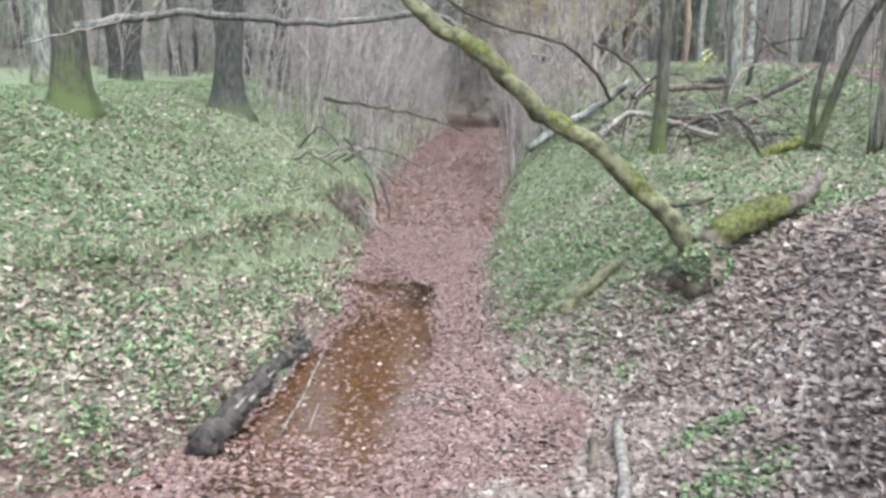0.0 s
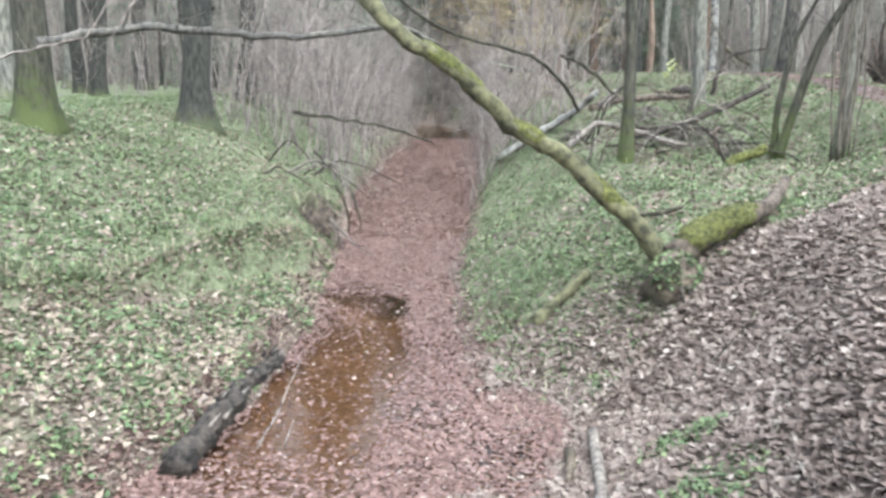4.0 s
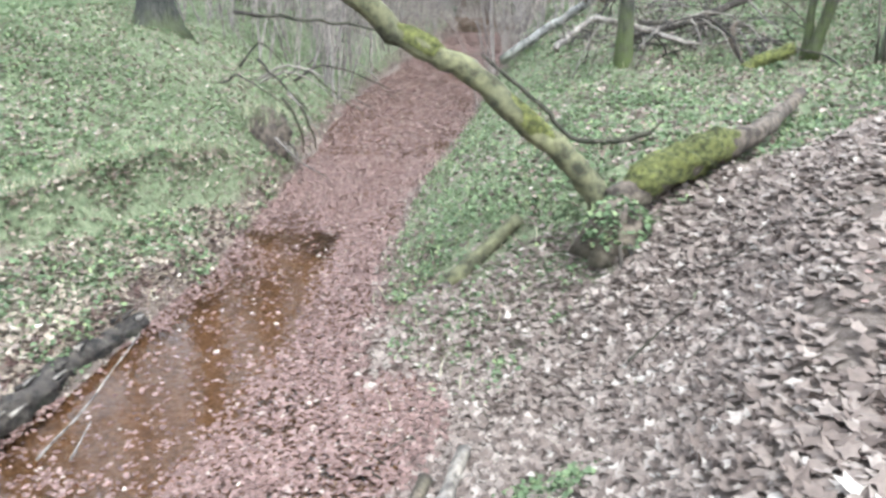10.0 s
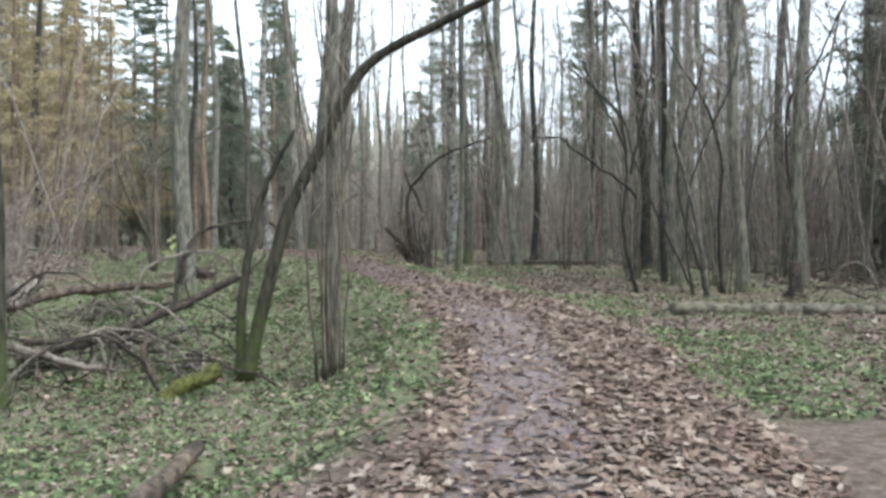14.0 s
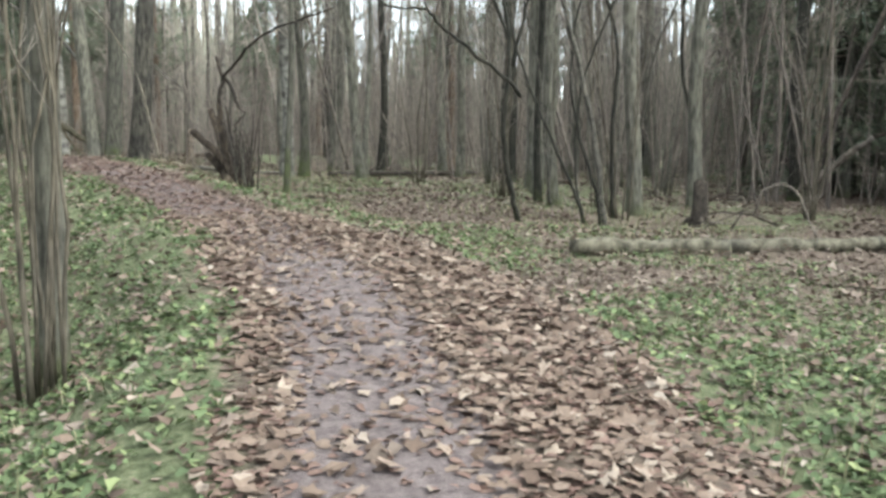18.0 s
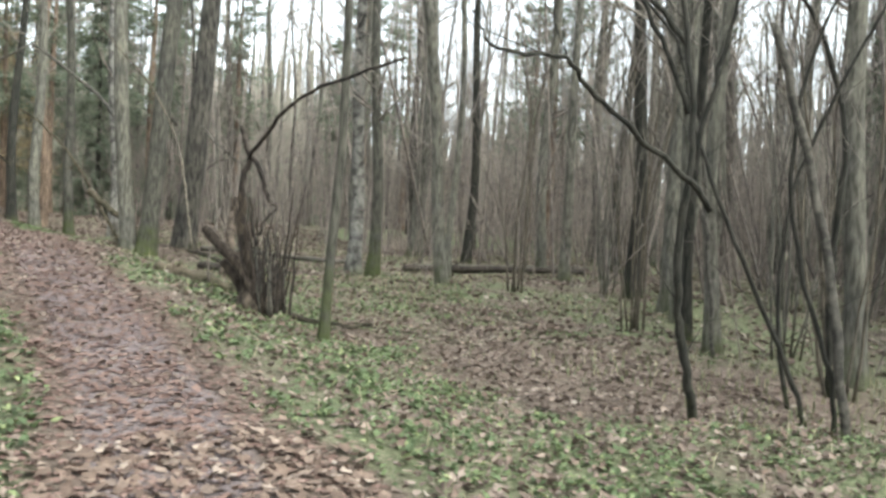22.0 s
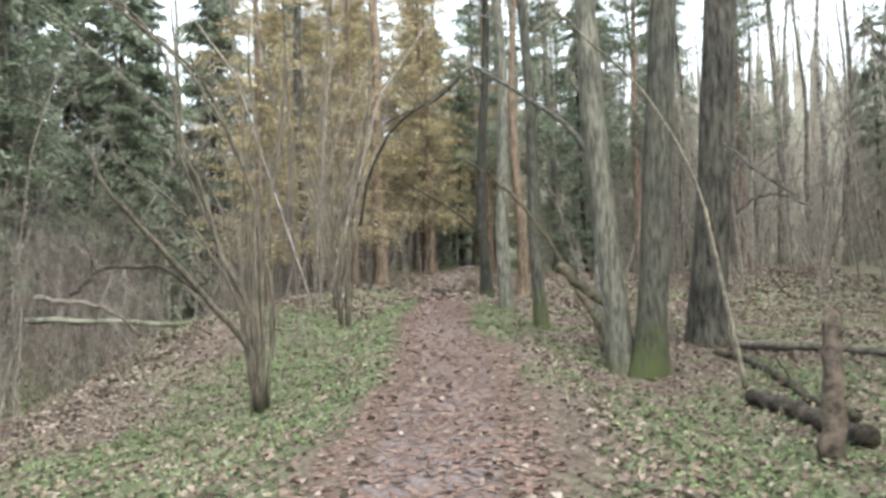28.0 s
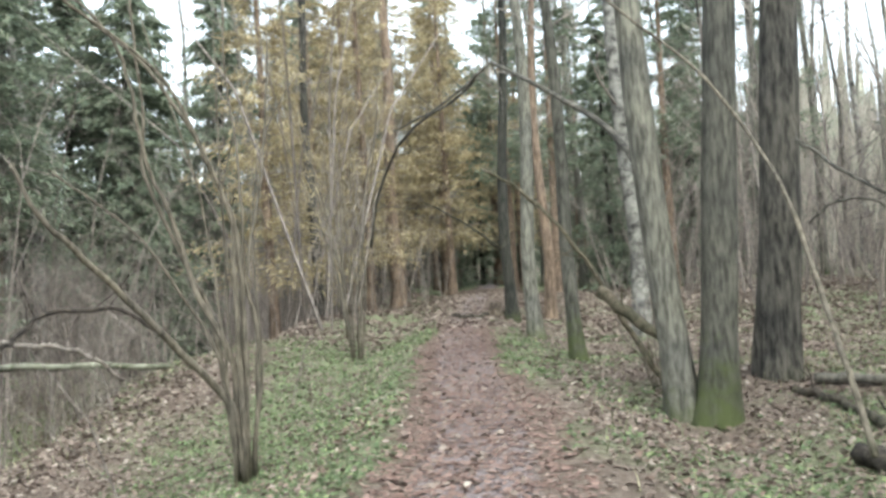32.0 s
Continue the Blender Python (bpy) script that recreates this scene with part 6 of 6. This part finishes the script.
def thin_wood(x, y):
    off, half = nearest(STREAM, x, y)
    way, _ = nearest(TRAIL, x, y)
    left = ((off < -3) & (y > 17)) | ((off > 0) & (y > 18) & (way < -2.5))
    return (np.abs(off) > half + 0.3) & (np.abs(way) > 2.2) & (y > 10) & (y < 40) & np.where(way > 0, way > 6, left)


def stream_side(x, y):
    off, half = nearest(STREAM, x, y)
    return (np.abs(off) > half + 0.1) & (np.abs(off) < half + 4) & (y > 22) & (y < 70) & (x < np.where(y < 27, 4.5, 2.4))


thicket("undergrowth", 1800, 403, stream_side, 4.6, "bare grey-brown twigs hanging over the stream banks")
def stream_end(x, y):
    off, half = nearest(STREAM, x, y)
    return (np.abs(off) > half * 0.6) & (np.abs(x) < 7) & (y > 54) & (y < 74)


thicket("undergrowth", 260, 404, stream_end, 4.5, "bare twigs closing the far end of the stream")
thicket("undergrowth", 5200, 400, thick_wood, 5.5, "thick bare undergrowth of thin grey-brown stems")
thicket("undergrowth", 2100, 402, tall_wood, 12.0, "tall bare saplings in the wood")
thicket("undergrowth", 500, 401, thin_wood, 1.7, "thin bare shoots standing in the leaf litter")

# ---------------------------------------------------------------- leaves, low plants and grass on the ground
gen = np.random.default_rng(12)


def scatter(count, x0, x1, y0, y1, chance):
    x, y = gen.uniform(x0, x1, count), gen.uniform(y0, y1, count)
    keep = gen.random(count) < chance(x, y)
    return x[keep], y[keep]


def on_floor(x, y, low, high):
    return np.stack([x, y, rough_ground(x, y) + gen.uniform(low, high, len(x))], 1)


def near(x, y):
    """Close to the line walked: 1, thinning out to 0."""
    way, _ = nearest(TRAIL, x, y)
    off, half = nearest(STREAM, x, y)
    bank = (np.abs(off) - half + 1.0) * 1.0 + 20 * ease((y - 15) / 8)
    return 0.35 + 0.65 * (1 - ease((np.minimum(np.abs(way), bank) - 3.8) / 5))


def litter_chance(x, y):
    way, _ = nearest(TRAIL, x, y)
    off, half = nearest(STREAM, x, y)
    c = (1 - 0.5 * cover(x, y)) * near(x, y) * (np.abs(off) > half - 0.12)
    trodden = 0.85 * ease((y - 5.5) / 2) * ease((1.5 - np.abs(way)) / 0.7)
    return c * (1 - trodden) * (0.5 + 0.5 * value_noise(x, y, 0.9, 21))


def trodden_chance(x, y):
    way, _ = nearest(TRAIL, x, y)
    late = ease((y - 15) / 4)
    edge = ease((np.abs(way) - 0.25) / 0.3)
    reach = ease((np.where(way > 0, 1.8 - 0.8 * late, 0.95 + 0.05 * late) - np.abs(way)) / 0.4)
    return ease((y - 5.5) / 2.5) * reach * (0.2 + 0.75 * late * (1 - edge) + 0.75 * edge) * (0.45 + 0.55 * value_noise(x, y, 0.7, 25)) * (1 - 0.4 * cover(x, y))


def close_by(x, y):
    """The stretch of ground that is passed nearest."""
    way, _ = nearest(TRAIL, x, y)
    off, half = nearest(STREAM, x, y)
    return (way > -4.8) & (way < 2.6) & (y < 11) & (off > half + 0.1)


x, y = scatter(430000, -7, 17, 3.0, 46, lambda x, y: litter_chance(x, y) * ~close_by(x, y))
tagged(new("fallen_leaves", leaf_mesh("fallen_leaves", on_floor(x, y, 0.0, 0.03), gen, 0.055, LITTER, 0.36, 0.16, 1.15)), "brown and tan fallen leaves over the forest floor", "leaves", kind="stuff")
x, y = scatter(115000, 0.5, 8.5, 3.2, 11, lambda x, y: litter_chance(x, y) * close_by(x, y))
tagged(new("fallen_leaves", leaf_mesh("fallen_leaves", on_floor(x, y, 0.0, 0.04), gen, 0.055, LITTER, 0.16, 0.08, 1.15, True)), "thick layer of large curled leaves on the bank", "leaves", kind="stuff")
x, y = scatter(46000, 5, 13, 6.0, 19.0, lambda x, y: trodden_chance(x, y) * (nearest(TRAIL, x, y)[0] > -1.2))
tagged(new("trail_leaves", leaf_mesh("trail_leaves", on_floor(x, y, 0.005, 0.04), gen, 0.058, LITTER_PATH, 0.16, 0.08, 1.1, True)), "large curled brown leaves beside the trail", "leaves", kind="stuff")
x, y = scatter(300000, 4, 13, 5.5, 46, trodden_chance)
tagged(new("trail_leaves", leaf_mesh("trail_leaves", on_floor(x, y, 0.0, 0.015), gen, 0.045, LITTER_TRAIL, 0.1, 0.07, 1.15)), "reddish-brown leaves trodden into the trail", "leaves", kind="stuff")
x, y = scatter(130000, 12, 34, 9.0, 46, lambda x, y: (nearest(TRAIL, x, y)[0] > 5) * 0.6 * value_noise(x, y, 1.4, 37))
tagged(new("fallen_leaves", leaf_mesh("fallen_leaves", on_floor(x, y, 0.0, 0.04), gen, 0.085, LITTER, 0.4, 0.18, 1.15)), "brown leaves scattered under the trees", "leaves", kind="stuff")


x, y = scatter(60000, -9, 4.5, 33, 56, lambda x, y: 0.8 * (np.abs(nearest(STREAM, x, y)[0]) > 0.6))
tagged(new("fallen_leaves", leaf_mesh("fallen_leaves", on_floor(x, y, 0.0, 0.04), gen, 0.085, LITTER, 0.4, 0.18, 1.15)), "dark leaves in the ditch beyond the hazel", "leaves", kind="stuff")


x, y = scatter(90000, -2, 24, 44, 64, lambda x, y: 0.35 + 0.5 * value_noise(x, y, 1.6, 43) * (np.abs(nearest(TRAIL, x, y)[0]) > 0.7))
tagged(new("fallen_leaves", leaf_mesh("fallen_leaves", on_floor(x, y, 0.0, 0.04), gen, 0.095, LITTER, 0.4, 0.18, 1.15)), "brown leaves at the far end of the trail", "leaves", kind="stuff")


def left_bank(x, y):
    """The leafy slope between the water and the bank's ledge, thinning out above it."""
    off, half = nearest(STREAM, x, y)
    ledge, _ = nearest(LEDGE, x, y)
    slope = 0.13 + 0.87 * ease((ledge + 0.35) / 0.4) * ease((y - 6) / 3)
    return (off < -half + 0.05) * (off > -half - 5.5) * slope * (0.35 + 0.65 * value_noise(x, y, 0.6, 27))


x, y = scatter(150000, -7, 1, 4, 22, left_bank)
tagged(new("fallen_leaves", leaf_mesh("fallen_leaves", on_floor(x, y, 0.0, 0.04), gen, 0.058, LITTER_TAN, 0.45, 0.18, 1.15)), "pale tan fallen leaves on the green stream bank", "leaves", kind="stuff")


x, y = scatter(36000, 3, 17, 9, 34, lambda x, y: ease((np.abs(nearest(TRAIL, x, y)[0]) - 0.6) / 0.4) * ease((cover(x, y) - 0.25) / 0.3) * value_noise(x, y, 0.8, 57) * 0.9)
tagged(new("fallen_leaves", leaf_mesh("fallen_leaves", on_floor(x, y, 0.03, 0.07), gen, 0.05, LITTER_PATH, 0.4, 0.15, 1.15)), "brown leaves lying on the green plants beside the trail", "leaves", kind="stuff")


def wet_chance(x, y):
    off, half = nearest(STREAM, x, y)
    clear = ease((0.8 + 0.5 * (value_noise(x, y, 0.9, 61) - 0.5) - 0.12 * ease((9 - y) / 2) - np.abs(off + 0.25)) / 0.3) * ease((y - 6.4) / 1.0) * ease((14.4 + 2.4 * (value_noise(x, y, 0.7, 63) - 0.5) - y) / 2.4)
    return (np.abs(off) < half + np.where((off > 0) & (y < 12), 0.75, 0.35)) * (1 - 0.93 * clear * (0.55 + 0.45 * ease((y - 7.4) / 1.2))) * (0.55 + 0.45 * ease((value_noise(x, y, 0.7, 23) - 0.2) / 0.35))


for count, y0, y1, size in ((240000, 4.0, 18.0, 0.042), (130000, 18.0, 46.0, 0.06)):
    x, y = scatter(count, -6, 4, y0, y1, wet_chance)
    z = np.maximum(rough_ground(x, y), WATER) + gen.uniform(0.001, 0.012, len(x))
    tagged(new("wet_leaves", leaf_mesh("wet_leaves", np.stack([x, y, z], 1), gen, size, LITTER_RED, 0.12, 0.12, 1.1)), "wet reddish leaves lying in the stream", "leaves", kind="stuff")


def green_chance(x, y):
    off, half = nearest(STREAM, x, y)
    return ease((cover(x, y) - 0.3) / 0.4) * near(x, y) * (np.abs(off) > half - 0.02) * (0.35 + 0.65 * ease((value_noise(x, y, 0.4, 33) - 0.3) / 0.25))


def low_plants(count, x0, x1, y0, y1, chance, size, tall, label):
    """Rosettes of a few small leaves on short stalks."""
    x, y = scatter(count, x0, x1, y0, y1, chance)
    n = 5
    px, py = np.repeat(x, n) + gen.normal(0, 0.05, len(x) * n), np.repeat(y, n) + gen.normal(0, 0.05, len(x) * n)
    z = rough_ground(px, py) + gen.uniform(0.01, tall, len(px))
    tagged(new("low_plants", leaf_mesh("low_plants", np.stack([px, py, z], 1), gen, size, GREEN, 0.45, 0.2, 1.25)), label, "plants", kind="stuff")


low_plants(62000, -9, 4, 4, 30, lambda x, y: green_chance(x, y) ** 0.6 * (nearest(STREAM, x, y)[0] < 0) + green_chance(x, y) * 0.8 * (nearest(STREAM, x, y)[0] > 0), 0.032, 0.05, "green low plants that cover the stream bank")
low_plants(2600, 2.3, 4.4, 5.0, 9.0, lambda x, y: ease((cover(x, y) - 0.35) / 0.3) * (value_noise(x, y, 0.3, 51) > 0.4), 0.034, 0.07, "green plants in the leaves of the bank")
low_plants(10000, 3, 14, 9, 25, lambda x, y: green_chance(x, y) * (np.abs(nearest(TRAIL, x, y)[0]) < 5) * (value_noise(x, y, 0.5, 53) > 0.45), 0.045, 0.06, "broad green leaves beside the trail")
low_plants(36000, 2, 18, 9, 46, green_chance, 0.036, 0.06, "green low plants beside the trail")


low_plants(14000, -6, 1, 4, 17, lambda x, y: left_bank(x, y) * ease((value_noise(x, y, 0.45, 29) - 0.4) / 0.2), 0.045, 0.07, "small green plants between the leaves of the bank")


x, y = scatter(60000, 12, 34, 9.0, 46, lambda x, y: (nearest(TRAIL, x, y)[0] > 4) * ease((value_noise(x, y, 1.8, 39) - 0.4) / 0.25))
tagged(new("grass", blade_mesh("grass", on_floor(x, y, -0.02, 0.0), gen, 0.13, GRASS, 0.9, 0.008)), "thin pale grass under the trees", "grass", kind="stuff")


def grass_chance(x, y):
    off, half = nearest(STREAM, x, y)
    way, _ = nearest(TRAIL, x, y)
    edge = ease((1.6 - np.abs(np.abs(off) - half - 1.0)) / 1.2)
    return np.clip(0.3 * edge + 0.25 * cover(x, y), 0, 1) * (np.abs(off) > half) * (np.abs(way) > 1.0) * near(x, y) ** 0.5 * (1 - 0.9 * (off > 0) * ease((11 - y) / 2))


x, y = scatter(120000, -8, 16, 5, 44, grass_chance)
tagged(new("grass", blade_mesh("grass", on_floor(x, y, -0.02, 0.0), gen, 0.16, GRASS, 0.9, 0.005)), "dry yellowish grass along the bank and the trail", "grass", kind="stuff")

# tufts along the ledge of the bank
a = gen.uniform(0, 1, 2200)
lx = np.interp(a, np.linspace(0, 1, 5), [p[0] for p in LEDGE]) + gen.normal(-0.1, 0.14, 2200)
ly = np.interp(a, np.linspace(0, 1, 5), [p[1] for p in LEDGE]) + gen.normal(0, 0.12, 2200)
keep = value_noise(lx, ly, 0.5, 41) > 0.38
tagged(new("grass", blade_mesh("grass", on_floor(lx[keep], ly[keep], -0.02, 0.0), gen, 0.17, GRASS, 1.3, 0.005)), "tufts of dry grass hanging over the bank's ledge", "grass", kind="stuff")

# twigs lying about
s = Shape()
rng = random.Random(500)
for _ in range(620):
    x, y = rng.uniform(0, 17), rng.uniform(4, 44)
    way, _ = nearest(TRAIL, np.array([x]), np.array([y]))
    off, half = nearest(STREAM, np.array([x]), np.array([y]))
    if abs(float(off[0])) < float(half[0]) + 0.2 or abs(float(way[0])) < (2.4 if y > 14 else 0.6):
        continue
    a, l = rng.uniform(0, 6.28), rng.uniform(0.1, 0.45)
    p = [(x + l * t * math.cos(a), y + l * t * math.sin(a)) for t in (-1, rng.uniform(-0.2, 0.2), 1)]
    r = rng.uniform(0.003, 0.009)
    s.tube([(q[0], q[1], ground_z(*q) + 0.03 + r) for q in p], [r, r, r * 0.5], 4, cap=False)
tagged(new("fallen_twigs", s.mesh("fallen_twigs", WOOD_DARK)), "thin dead twigs lying in the leaves", "twigs", kind="stuff")
